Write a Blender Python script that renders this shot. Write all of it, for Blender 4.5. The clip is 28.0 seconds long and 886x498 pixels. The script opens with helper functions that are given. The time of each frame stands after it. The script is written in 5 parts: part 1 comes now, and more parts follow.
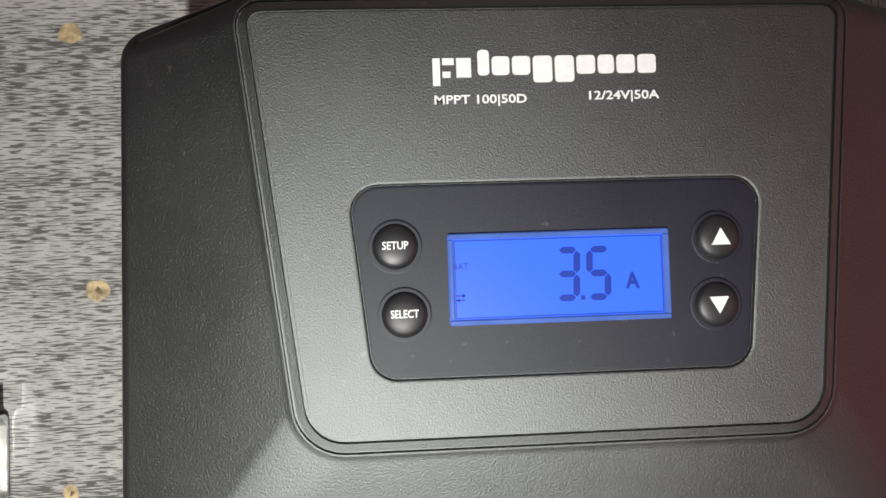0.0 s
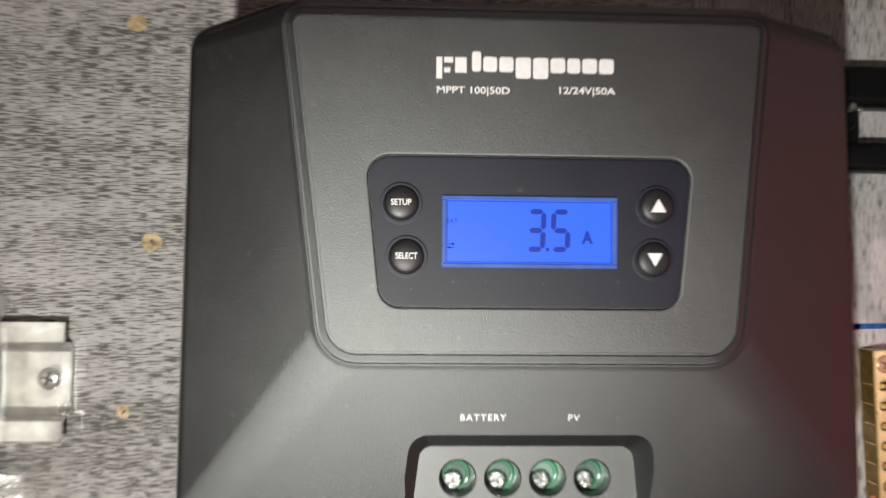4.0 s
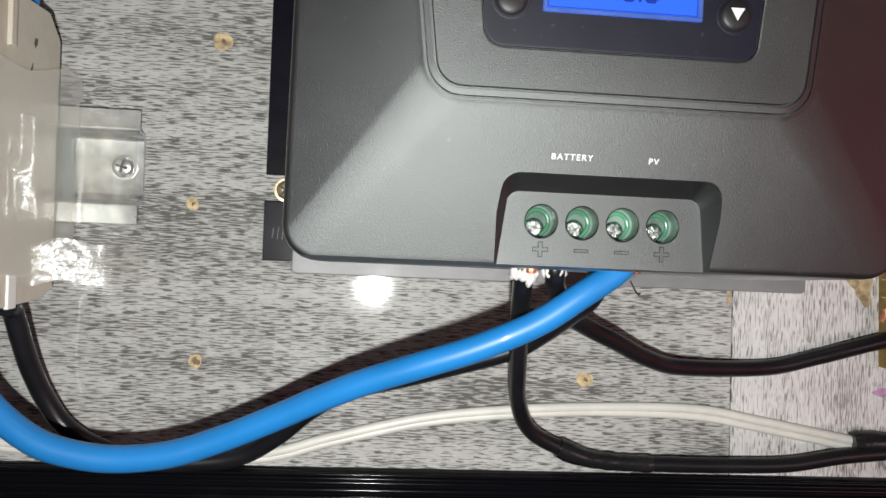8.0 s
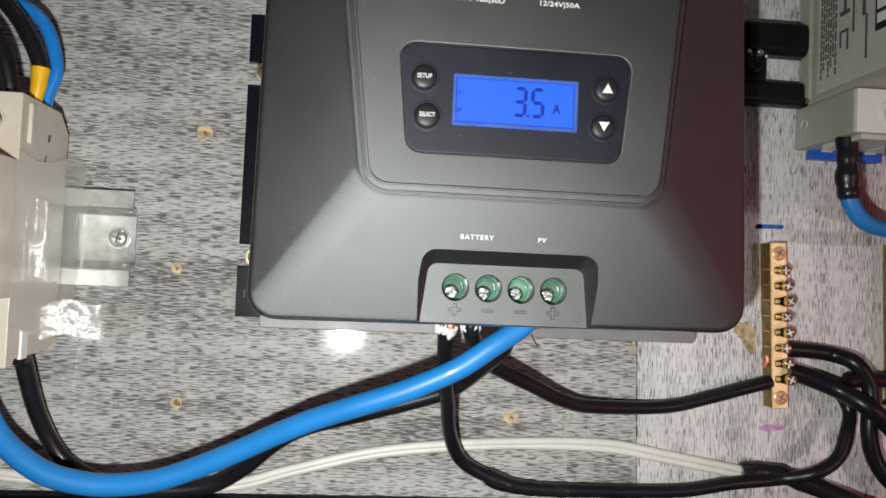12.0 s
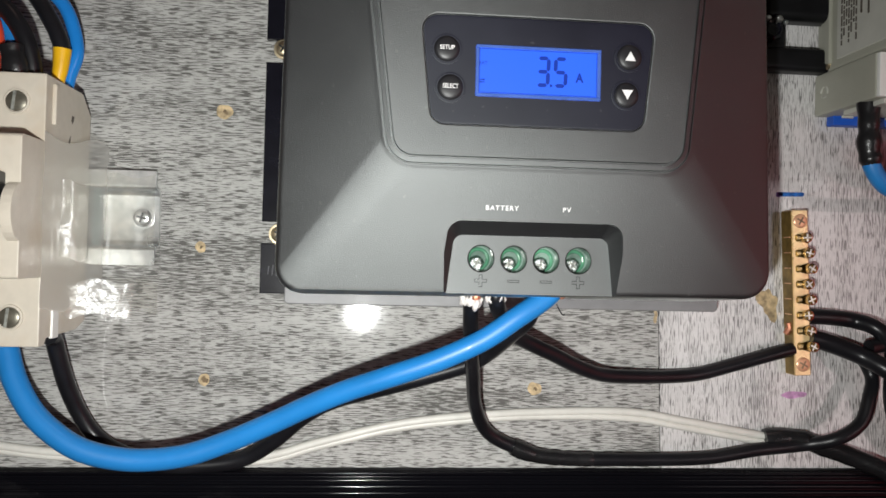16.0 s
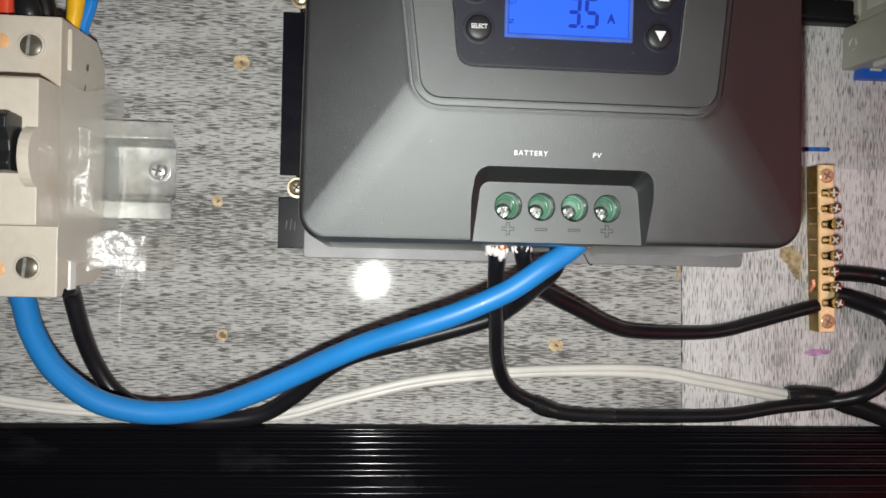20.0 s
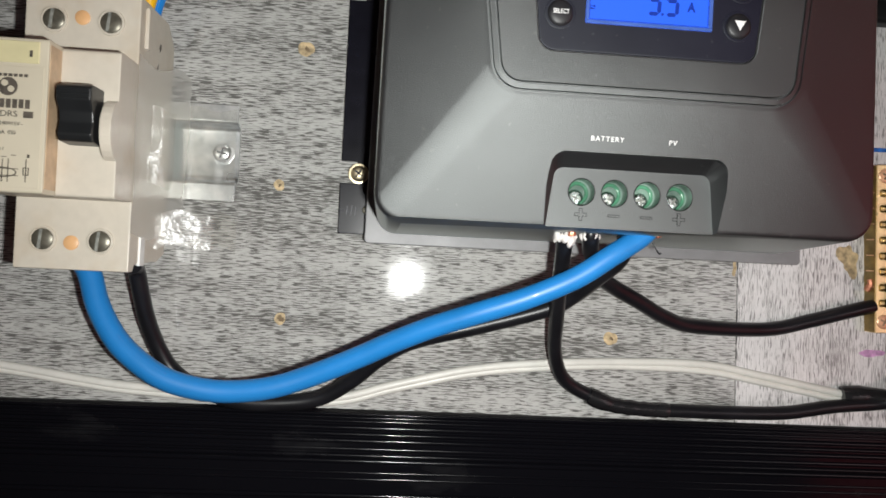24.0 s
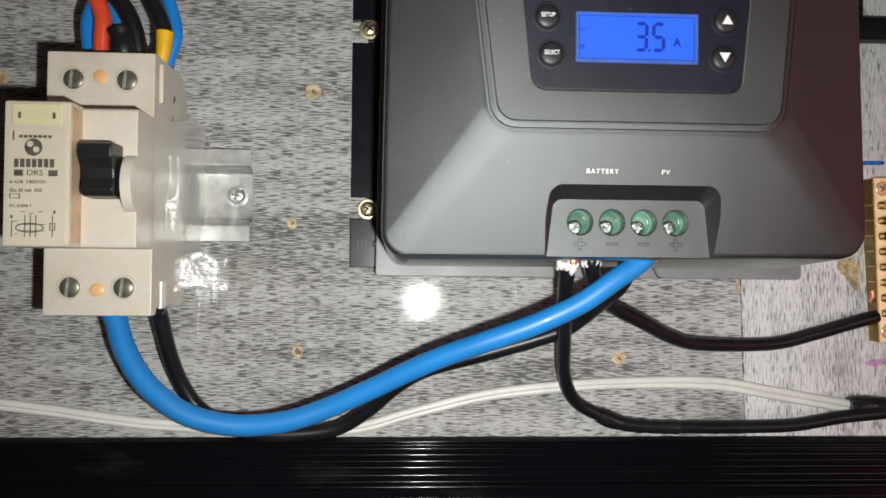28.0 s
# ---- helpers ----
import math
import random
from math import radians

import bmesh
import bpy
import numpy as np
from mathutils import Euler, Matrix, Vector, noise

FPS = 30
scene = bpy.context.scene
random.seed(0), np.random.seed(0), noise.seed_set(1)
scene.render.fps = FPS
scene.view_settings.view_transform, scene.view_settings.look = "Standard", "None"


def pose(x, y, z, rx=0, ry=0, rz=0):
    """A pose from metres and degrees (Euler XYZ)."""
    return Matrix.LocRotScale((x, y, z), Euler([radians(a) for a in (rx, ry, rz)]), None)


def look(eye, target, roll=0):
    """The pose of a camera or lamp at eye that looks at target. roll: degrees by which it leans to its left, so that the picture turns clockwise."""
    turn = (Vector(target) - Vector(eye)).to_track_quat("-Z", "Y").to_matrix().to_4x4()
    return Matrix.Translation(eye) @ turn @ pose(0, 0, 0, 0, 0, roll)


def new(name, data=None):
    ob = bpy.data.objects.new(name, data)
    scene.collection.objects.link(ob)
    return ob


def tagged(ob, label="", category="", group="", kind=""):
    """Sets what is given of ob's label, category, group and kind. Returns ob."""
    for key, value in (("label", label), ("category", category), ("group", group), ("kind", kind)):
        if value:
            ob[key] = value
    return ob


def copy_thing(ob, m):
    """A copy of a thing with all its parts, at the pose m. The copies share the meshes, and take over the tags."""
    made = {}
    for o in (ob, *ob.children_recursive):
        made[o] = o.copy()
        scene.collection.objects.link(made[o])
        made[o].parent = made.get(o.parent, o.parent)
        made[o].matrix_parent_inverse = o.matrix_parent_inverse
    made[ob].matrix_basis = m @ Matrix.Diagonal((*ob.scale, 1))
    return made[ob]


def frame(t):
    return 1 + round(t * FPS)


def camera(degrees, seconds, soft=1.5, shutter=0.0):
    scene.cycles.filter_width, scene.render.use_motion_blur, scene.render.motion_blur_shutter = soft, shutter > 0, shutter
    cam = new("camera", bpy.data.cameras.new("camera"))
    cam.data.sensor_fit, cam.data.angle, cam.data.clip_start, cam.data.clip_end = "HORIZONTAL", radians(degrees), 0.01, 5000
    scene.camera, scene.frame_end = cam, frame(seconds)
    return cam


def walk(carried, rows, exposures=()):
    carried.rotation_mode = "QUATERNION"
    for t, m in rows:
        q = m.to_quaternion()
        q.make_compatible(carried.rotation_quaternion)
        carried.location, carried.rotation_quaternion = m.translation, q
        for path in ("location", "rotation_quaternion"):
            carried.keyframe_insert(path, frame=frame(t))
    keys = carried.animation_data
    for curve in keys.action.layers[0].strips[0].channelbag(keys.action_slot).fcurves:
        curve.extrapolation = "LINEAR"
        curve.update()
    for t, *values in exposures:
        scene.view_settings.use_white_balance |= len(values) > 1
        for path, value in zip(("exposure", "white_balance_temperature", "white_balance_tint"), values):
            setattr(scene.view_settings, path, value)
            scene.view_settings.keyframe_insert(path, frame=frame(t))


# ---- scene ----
cam = camera(60.0, 28.0, soft=1.6, shutter=0.5)
PATH = [
    (0, (0.05723, -0.20590, 0.04741), (0.18263, 1.78879, 0.12148), -1.909),
    (0.5, (0.05804, -0.20885, 0.04718), (0.19661, 1.78520, 0.11486), -1.765),
    (1, (0.05901, -0.20766, 0.04787), (0.20468, 1.78583, 0.11696), -1.766),
    (1.5, (0.05815, -0.20843, 0.04795), (0.19938, 1.78512, 0.12411), -1.719),
    (2, (0.05737, -0.20715, 0.04664), (0.18824, 1.78713, 0.12238), -1.928),
    (2.5, (0.06010, -0.20862, 0.04569), (0.19479, 1.78514, 0.12803), -1.579),
    (3, (0.05995, -0.20591, 0.04219), (0.20207, 1.78849, 0.08886), -1.527),
    (3.5, (0.06005, -0.20670, 0.04028), (0.19344, 1.78856, 0.07408), -1.295),
    (4, (0.05942, -0.23998, 0.03826), (0.14299, 1.75729, 0.10119), 0.547),
    (4.5, (0.06258, -0.28645, 0.02655), (0.14466, 1.71038, 0.10353), 1.657),
    (6.5, (0.04267, -0.27481, 0.01558), (0.23695, 1.71327, 0.11461), 1.468),
    (7, (0.03562, -0.27189, 0.01006), (0.24325, 1.71367, 0.13010), 1.894),
    (7.5, (0.03961, -0.26311, 0.00308), (0.25278, 1.72546, 0.01410), 1.698),
    (8, (0.03139, -0.25109, -0.01130), (0.20136, 1.74134, -0.04818), 2.603),
    (8.5, (0.03504, -0.26180, -0.00823), (0.21741, 1.72939, 0.03518), 2.220),
    (9, (0.04191, -0.27528, -0.00186), (0.19727, 1.71726, 0.07326), 0.934),
    (9.5, (0.04487, -0.28716, -0.00691), (0.22525, 1.70412, 0.04057), 2.441),
    (10, (0.04488, -0.28987, -0.00650), (0.23265, 1.70088, 0.03432), 2.959),
    (10.5, (0.04183, -0.29511, -0.00601), (0.25377, 1.69251, 0.06081), 3.357),
    (11, (0.04354, -0.29202, -0.00702), (0.25434, 1.69632, 0.03874), 3.061),
    (11.5, (0.04381, -0.29616, -0.00506), (0.23346, 1.69313, 0.07722), 2.703),
    (13.5, (0.04373, -0.30013, -0.00558), (0.26220, 1.68727, 0.04462), 1.651),
    (14, (0.03932, -0.29968, -0.00763), (0.22699, 1.69126, 0.02314), 1.584),
    (14.5, (0.03903, -0.29918, -0.00901), (0.22537, 1.69190, 0.02101), 1.336),
    (15, (0.03555, -0.30115, -0.00770), (0.21080, 1.69087, 0.02621), 1.441),
    (15.5, (0.03617, -0.30050, -0.00904), (0.20898, 1.69185, 0.01696), 1.470),
    (16, (0.03871, -0.29926, -0.00806), (0.21169, 1.69299, 0.02340), 1.413),
    (16.5, (0.03572, -0.29669, -0.00708), (0.21125, 1.69522, 0.03120), 1.224),
    (17, (0.02805, -0.30051, -0.00430), (0.19897, 1.69184, 0.03235), 1.771),
    (17.5, (0.02956, -0.30197, -0.00442), (0.19366, 1.69105, 0.02642), 1.495),
    (18, (0.03461, -0.29918, -0.00567), (0.21642, 1.69233, 0.02315), 1.318),
    (18.5, (0.03509, -0.29952, -0.00366), (0.21375, 1.69189, 0.04492), 0.896),
    (19, (0.04062, -0.30022, -0.00382), (0.23491, 1.69000, 0.03241), 0.935),
    (19.5, (0.03838, -0.29411, -0.01530), (0.23382, 1.69623, -0.03335), 1.253),
    (20, (0.03160, -0.29399, -0.01779), (0.20532, 1.69833, -0.03913), 1.432),
    (20.5, (0.03228, -0.29498, -0.01704), (0.20652, 1.69737, -0.03134), 1.179),
    (21, (0.03464, -0.29482, -0.01694), (0.20186, 1.69808, -0.03708), 0.802),
    (21.5, (0.02640, -0.29633, -0.01528), (0.14716, 1.70002, -0.01484), 1.046),
    (23.5, (0.01711, -0.29295, -0.02576), (0.16386, 1.70166, -0.02674), 2.012),
    (24, (0.01285, -0.29356, -0.02658), (0.16453, 1.70068, -0.02196), 2.926),
    (24.5, (0.00874, -0.29856, -0.02390), (0.13814, 1.69725, -0.02097), 2.691),
    (25, (0.01314, -0.30508, -0.02431), (0.14064, 1.69082, -0.01387), 1.856),
    (25.5, (0.02141, -0.30284, -0.02525), (0.15344, 1.69280, -0.02352), 1.557),
    (26, (0.01283, -0.29566, -0.02672), (0.15170, 1.69952, -0.02542), 2.000),
    (26.5, (0.00439, -0.29438, -0.02705), (0.12421, 1.70200, -0.01593), 2.446),
    (27, (0.00803, -0.29282, -0.02415), (0.13027, 1.70337, -0.00713), 1.846),
    (27.5, (0.00917, -0.29978, -0.02133), (0.12789, 1.69647, 0.00874), 1.350),
    (28, (0.01564, -0.30378, -0.02025), (0.11988, 1.69314, 0.01790), 0.554),
]
EXPOSURES = [(0.0, 0.14, 6700, 11), (3.0, 0.14, 6700, 11), (4.0, 0.0, 6950, 13), (4.5, 0.05, 6950, 13), (6.5, 0.15, 6650, 11), (7.0, 0.14, 6650, 11), (8.0, 0.03, 6550, 10), (9.0, -0.09, 6600, 11), (10.0, -0.04, 6600, 11), (11.5, 0.02, 6550, 10), (18.0, 0.0, 6550, 10), (20.0, -0.04, 6550, 10), (28.0, -0.05, 6550, 10)]
walk(cam, [(t, look(eye, target, roll)) for t, eye, target, roll in PATH], EXPOSURES)

# ---- light ----
world = bpy.data.worlds.new("room_dark")
scene.world = world
world.use_nodes = True
world.node_tree.nodes["Background"].inputs[0].default_value = (0.55, 0.5, 0.5, 1)
world.node_tree.nodes["Background"].inputs[1].default_value = 0.012


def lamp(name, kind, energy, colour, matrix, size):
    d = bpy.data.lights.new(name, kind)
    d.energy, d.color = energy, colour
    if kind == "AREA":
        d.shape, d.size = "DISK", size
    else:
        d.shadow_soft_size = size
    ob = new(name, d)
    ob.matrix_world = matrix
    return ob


# the torch of the phone that films, a pale lamp and a dim red lamp off to the side, and a dim unseen fill added
# overhead to lift the shadows
torch = lamp("phone_torch", "SPOT", 3.75, (0.96, 0.975, 0.95), look((0.030, -0.285, -0.035), (0.036, 0.0, -0.029)), 0.0036)
torch.data.spot_size, torch.data.spot_blend = radians(122), 1.0
lamp("side_lamp", "AREA", 0.92, (1.0, 0.93, 0.95), look((0.80, -1.02, -0.07), (0.20, 0.0, -0.03)), 0.46)
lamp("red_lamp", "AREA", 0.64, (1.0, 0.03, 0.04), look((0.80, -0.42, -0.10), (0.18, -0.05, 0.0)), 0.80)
lamp("overhead_fill", "AREA", 0.55, (1.0, 0.70, 0.63), look((0.25, -0.55, 1.15), (0.1, 0.0, 0.0)), 0.30)


# ---- materials ----
class Mat:
    """A small helper round a node material."""

    def __init__(self, name):
        self.m = bpy.data.materials.new(name)
        self.m.use_nodes = True
        self.t = self.m.node_tree
        self.b = self.t.nodes["Principled BSDF"]
        self.xyz = None

    def node(self, kind, **values):
        n = self.t.nodes.new(kind)
        for k, v in values.items():
            n.inputs[k.replace("_", " ")].default_value = v
        return n

    def link(self, a, b):
        self.t.links.new(a, b)

    def coords(self, sx=1, sy=1, sz=1):
        if self.xyz is None:
            self.xyz = self.t.nodes.new("ShaderNodeTexCoord")
        mp = self.t.nodes.new("ShaderNodeMapping")
        mp.inputs["Scale"].default_value = (sx, sy, sz)
        self.link(self.xyz.outputs["Object"], mp.inputs["Vector"])
        return mp.outputs["Vector"]

    def noise(self, scale, detail=3, rough=0.55, stretch=(1, 1, 1), dist=0.0):
        n = self.t.nodes.new("ShaderNodeTexNoise")
        n.inputs["Scale"].default_value, n.inputs["Detail"].default_value = scale, detail
        n.inputs["Roughness"].default_value, n.inputs["Distortion"].default_value = rough, dist
        self.link(self.coords(*stretch), n.inputs["Vector"])
        return n.outputs["Fac"]

    def ramp(self, fac, stops):
        r = self.t.nodes.new("ShaderNodeValToRGB")
        e = r.color_ramp.elements
        while len(e) < len(stops):
            e.new(0.5)
        for el, (p, c) in zip(e, stops):
            el.position = p
            el.color = (*c, 1) if len(c) == 3 else c
        self.link(fac, r.inputs["Fac"])
        return r.outputs["Color"]

    def mix(self, fac, a, b, how="MIX"):
        n = self.t.nodes.new("ShaderNodeMix")
        n.data_type, n.blend_type = "RGBA", how
        for sock, v in ((n.inputs[0], fac), (n.inputs[6], a), (n.inputs[7], b)):
            if isinstance(v, bpy.types.NodeSocket):
                self.link(v, sock)
            elif isinstance(v, (int, float)):
                sock.default_value = v
            else:
                sock.default_value = (*v, 1)
        return n.outputs[2]

    def math(self, op, a, b=0.0):
        n = self.t.nodes.new("ShaderNodeMath")
        n.operation = op
        for sock, v in ((n.inputs[0], a), (n.inputs[1], b)):
            if isinstance(v, bpy.types.NodeSocket):
                self.link(v, sock)
            else:
                sock.default_value = v
        return n.outputs[0]

    def bump(self, height, strength, distance):
        n = self.t.nodes.new("ShaderNodeBump")
        n.inputs["Strength"].default_value, n.inputs["Distance"].default_value = strength, distance
        self.link(height, n.inputs["Height"])
        self.link(n.outputs["Normal"], self.b.inputs["Normal"])

    def set(self, colour=None, rough=None, metal=None, coat=None, spec=None, ior=None):
        for key, v in (("Base Color", colour), ("Roughness", rough), ("Metallic", metal), ("Coat Weight", coat),
                       ("Specular IOR Level", spec), ("IOR", ior)):
            if v is None:
                continue
            s = self.b.inputs[key]
            if isinstance(v, bpy.types.NodeSocket):
                self.link(v, s)
            elif isinstance(v, tuple):
                s.default_value = (*v, 1)
            else:
                s.default_value = v
        return self


def plain(name, colour, rough, metal=0.0, vary=0.18, scale=120, bump=0.0, spec=None, coat=None):
    """A material with soft uneven colour and roughness and a fine grain."""
    k = Mat(name)
    n = k.noise(scale, 4)
    lo = tuple(max(0.0, c * (1 - vary)) for c in colour)
    hi = tuple(min(1.0, c * (1 + vary)) for c in colour)
    k.set(colour=k.ramp(n, [(0.3, lo), (0.7, hi)]), metal=metal, spec=spec, coat=coat)
    n2 = k.noise(scale * 0.23, 3)
    k.set(rough=k.ramp(n2, [(0.3, (max(0.02, rough * 0.85),) * 3), (0.75, (min(1, rough * 1.2),) * 3)]))
    if bump:
        k.bump(k.noise(scale * 9, 3), 0.35, bump)
    return k.m


def laminate(name, along_x, base, dark, cover):
    """Printed grey wood laminate: short wavy dark dashes along the grain, gathered in denser and paler bands."""
    k = Mat(name)

    def grain(along, across, detail, rough, sway=0.0):
        stretch = (along, 1, across) if along_x else (across, 1, along)
        n = k.t.nodes.new("ShaderNodeTexNoise")
        n.inputs["Scale"].default_value, n.inputs["Detail"].default_value, n.inputs["Roughness"].default_value = 1.0, detail, rough
        at = k.coords(*stretch)
        if sway:
            shift = k.t.nodes.new("ShaderNodeCombineXYZ")
            drift = k.math("MULTIPLY", k.math("SUBTRACT", k.noise(1.0, 2, 0.6, (150, 1, 260) if along_x else (260, 1, 150)), 0.5), sway)
            k.link(drift, shift.inputs["Z" if along_x else "X"])
            total = k.t.nodes.new("ShaderNodeVectorMath")
            k.link(at, total.inputs[0])
            k.link(shift.outputs[0], total.inputs[1])
            at = total.outputs[0]
        k.link(at, n.inputs["Vector"])
        return n.outputs["Fac"]

    bands = grain(9, 75, 2, 0.55)
    patch = grain(60, 190, 2, 0.5)
    dashes = grain(185, 2450, 1.2, 0.45, 1.5)
    flecks = grain(330, 3600, 1.0, 0.45, 1.5)
    smear = grain(90, 620, 2, 0.6, 0.8)
    level = k.math("ADD", k.math("MULTIPLY", bands, 0.34), k.math("MULTIPLY", patch, 0.14))
    level = k.math("SUBTRACT", level, 0.24 - cover)
    ink = k.ramp(k.math("ADD", dashes, level), [(0.590, (0, 0, 0)), (0.635, (0.90,) * 3)])
    ink2 = k.ramp(k.math("ADD", flecks, level), [(0.62, (0, 0, 0)), (0.67, (0.55,) * 3)])
    wash = k.ramp(k.math("ADD", smear, level), [(0.46, (0, 0, 0)), (0.74, (0.40,) * 3)])
    tone = k.ramp(k.noise(14, 3), [(0.3, tuple(c * 1.05 for c in base)), (0.7, tuple(c * 0.95 for c in base))])
    mid = tuple(0.55 * b + 0.45 * d for b, d in zip(base, dark))
    c0 = k.mix(wash, tone, mid)
    c1 = k.mix(ink2, c0, tuple(c * 1.9 for c in dark))
    k.set(colour=k.mix(ink, c1, dark), spec=0.5)
    k.set(rough=k.ramp(k.noise(60, 4), [(0.3, (0.048,) * 3), (0.75, (0.076,) * 3)]))
    k.bump(k.math("ADD", k.math("MULTIPLY", dashes, 0.5), k.noise(1400, 2)), 0.05, 0.0001)
    return k.m


def grained(name, colour, sheen, ior, bump):
    """Dark moulded plastic with a fine leathery grain: a dull body under a sheen that ends softly, and faint dust."""
    k = Mat(name)
    cl = k.noise(45, 4, 0.6)
    grit = k.noise(3300, 2, 0.6)
    dust = k.ramp(k.noise(420, 2), [(0.70, (0, 0, 0)), (0.76, (1, 1, 1))])
    c = k.ramp(cl, [(0.3, tuple(v * 0.85 for v in colour)), (0.7, tuple(v * 1.15 for v in colour))])
    body = k.t.nodes.new("ShaderNodeBsdfDiffuse")
    k.link(k.mix(k.math("MULTIPLY", dust, 0.10), c, (0.3, 0.3, 0.29)), body.inputs["Color"])
    gloss = k.t.nodes.new("ShaderNodeBsdfGlossy")
    gloss.distribution = "BECKMANN"
    gloss.inputs["Color"].default_value = (0.95, 1.0, 0.99, 1)
    k.link(k.ramp(cl, [(0.3, (sheen * 0.96,) * 3), (0.75, (sheen * 1.04,) * 3)]), gloss.inputs["Roughness"])
    edge = k.t.nodes.new("ShaderNodeFresnel")
    edge.inputs["IOR"].default_value = ior
    relief = k.t.nodes.new("ShaderNodeBump")
    relief.inputs["Strength"].default_value, relief.inputs["Distance"].default_value = 0.6, bump
    k.link(grit, relief.inputs["Height"])
    k.link(relief.outputs["Normal"], gloss.inputs["Normal"])
    k.link(relief.outputs["Normal"], body.inputs["Normal"])
    mx = k.t.nodes.new("ShaderNodeMixShader")
    k.link(edge.outputs[0], mx.inputs[0])
    k.link(body.outputs[0], mx.inputs[1])
    k.link(gloss.outputs[0], mx.inputs[2])
    k.link(mx.outputs[0], k.t.nodes["Material Output"].inputs["Surface"])
    return k.m


def clear(name, rough, veil, gloss, crumple, fine):
    """Thin clear film: mostly see-through, with a crumpled glossy skin and a faint milky veil."""
    k = Mat(name)
    tr = k.t.nodes.new("ShaderNodeBsdfTransparent")
    tr.inputs[0].default_value = (0.97, 0.97, 0.95, 1)
    relief = k.t.nodes.new("ShaderNodeBump")
    relief.inputs["Strength"].default_value, relief.inputs["Distance"].default_value = crumple, 0.003
    k.link(k.noise(fine, 2, 0.5, (1, 1, 1), 0.5), relief.inputs["Height"])
    milk = k.t.nodes.new("ShaderNodeBsdfDiffuse")
    milk.inputs["Color"].default_value = (0.88, 0.87, 0.83, 1)
    shine = k.t.nodes.new("ShaderNodeBsdfGlossy")
    shine.inputs["Roughness"].default_value = rough
    k.link(relief.outputs["Normal"], shine.inputs["Normal"])
    last = tr
    for share, layer in ((veil, milk), (gloss, shine)):
        mx = k.t.nodes.new("ShaderNodeMixShader")
        mx.inputs[0].default_value = share
        k.link(last.outputs[0], mx.inputs[1])
        k.link(layer.outputs[0], mx.inputs[2])
        last = mx
    k.link(last.outputs[0], k.t.nodes["Material Output"].inputs["Surface"])
    return k.m


def glowing(name, colour, strength, skin):
    k = Mat(name)
    n = k.noise(60, 3)
    k.set(colour=skin, rough=0.38, spec=0.45, ior=1.5)
    c = k.ramp(n, [(0.2, tuple(v * 0.93 for v in colour)), (0.8, colour)])
    k.link(c, k.b.inputs["Emission Color"])
    k.b.inputs["Emission Strength"].default_value = strength
    return k.m


M_BOARD_A = laminate("laminate_along", True, (0.485, 0.482, 0.465), (0.100, 0.098, 0.092), 0.070)
M_BOARD_B = laminate("laminate_upright", False, (0.67, 0.655, 0.65), (0.17, 0.165, 0.16), 0.040)
M_SHELL = grained("dark_grained_plastic", (0.015, 0.015, 0.016), 0.550, 2.00, 0.00015)
# the blue part of this black is the display's glow, mixed into the colour
M_BEZEL = grained("black_bezel_plastic", (0.008, 0.008, 0.017), 0.55, 1.42, 0.00004)
M_BUTTON = plain("black_rubber", (0.012, 0.012, 0.014), 0.46, bump=0.00003)
M_PLATE = plain("grey_painted_plate", (0.20, 0.20, 0.205), 0.45, vary=0.1, bump=0.00003)
M_FLANGE = plain("black_anodised_sheet", (0.007, 0.007, 0.011), 0.20, vary=0.3, bump=0.00001, spec=0.35)
M_PRINT = plain("white_print", (0.78, 0.78, 0.77), 0.5, vary=0.06, scale=900)
M_MARK = plain("dark_embossed_line", (0.006, 0.006, 0.006), 0.5)
M_LCD = glowing("blue_backlit_glass", (0.020, 0.138, 1.0), 1.06, (0.010, 0.026, 0.17))
M_SEG = glowing("lcd_segment", (0.008, 0.050, 0.48), 0.80, (0.002, 0.005, 0.04))
M_LCDRIM = plain("blue_tinted_rim", (0.06, 0.12, 0.40), 0.25)
M_GREEN = plain("green_terminal_plastic", (0.07, 0.21, 0.125), 0.14, vary=0.4)
M_GREYGREEN = plain("pale_terminal_lining", (0.14, 0.205, 0.170), 0.10, vary=0.45, bump=0.0002)
M_ZINC = plain("zinc_plated_steel", (0.78, 0.82, 0.83), 0.30, 0.95, vary=0.28, scale=160)
M_SCREW = plain("worn_terminal_screw", (0.50, 0.55, 0.53), 0.24, 1.0, vary=0.7, scale=900, bump=0.0006)
M_SLOT = plain("brown_screw_slot", (0.30, 0.21, 0.13), 0.5, 0.3, vary=0.4, scale=500)
M_GREYSLOT = plain("grey_screw_slot", (0.30, 0.31, 0.28), 0.4, 0.3, vary=0.4, scale=500)
M_HEAD = plain("bright_zinc_screw", (0.85, 0.82, 0.76), 0.35, 0.35, vary=0.3, scale=500)
# steel darkened to hold the shade of the breaker's deep screw recesses
M_STEEL = plain("shade_dark_steel", (0.15, 0.14, 0.11), 0.36, 0.55, vary=0.3, scale=400)
M_YSTEEL = plain("yellow_zinc_screw", (0.66, 0.56, 0.38), 0.40, 1.0, vary=0.25, scale=400)
M_BRASS = plain("brass", (0.96, 0.66, 0.35), 0.30, 0.38, vary=0.18, scale=220)
# dark brass that carries the shade of clamp openings and screw dishes
M_DARKBRASS = plain("hollow_shade_brass", (0.16, 0.11, 0.035), 0.3, 1.0, vary=0.4, scale=400)
M_FLANK = plain("dull_olive_brass", (0.24, 0.155, 0.045), 0.42, 0.45, vary=0.4, scale=260)
M_COPPERY = plain("coppery_screw", (0.88, 0.48, 0.29), 0.30, 0.35, vary=0.2, scale=300)
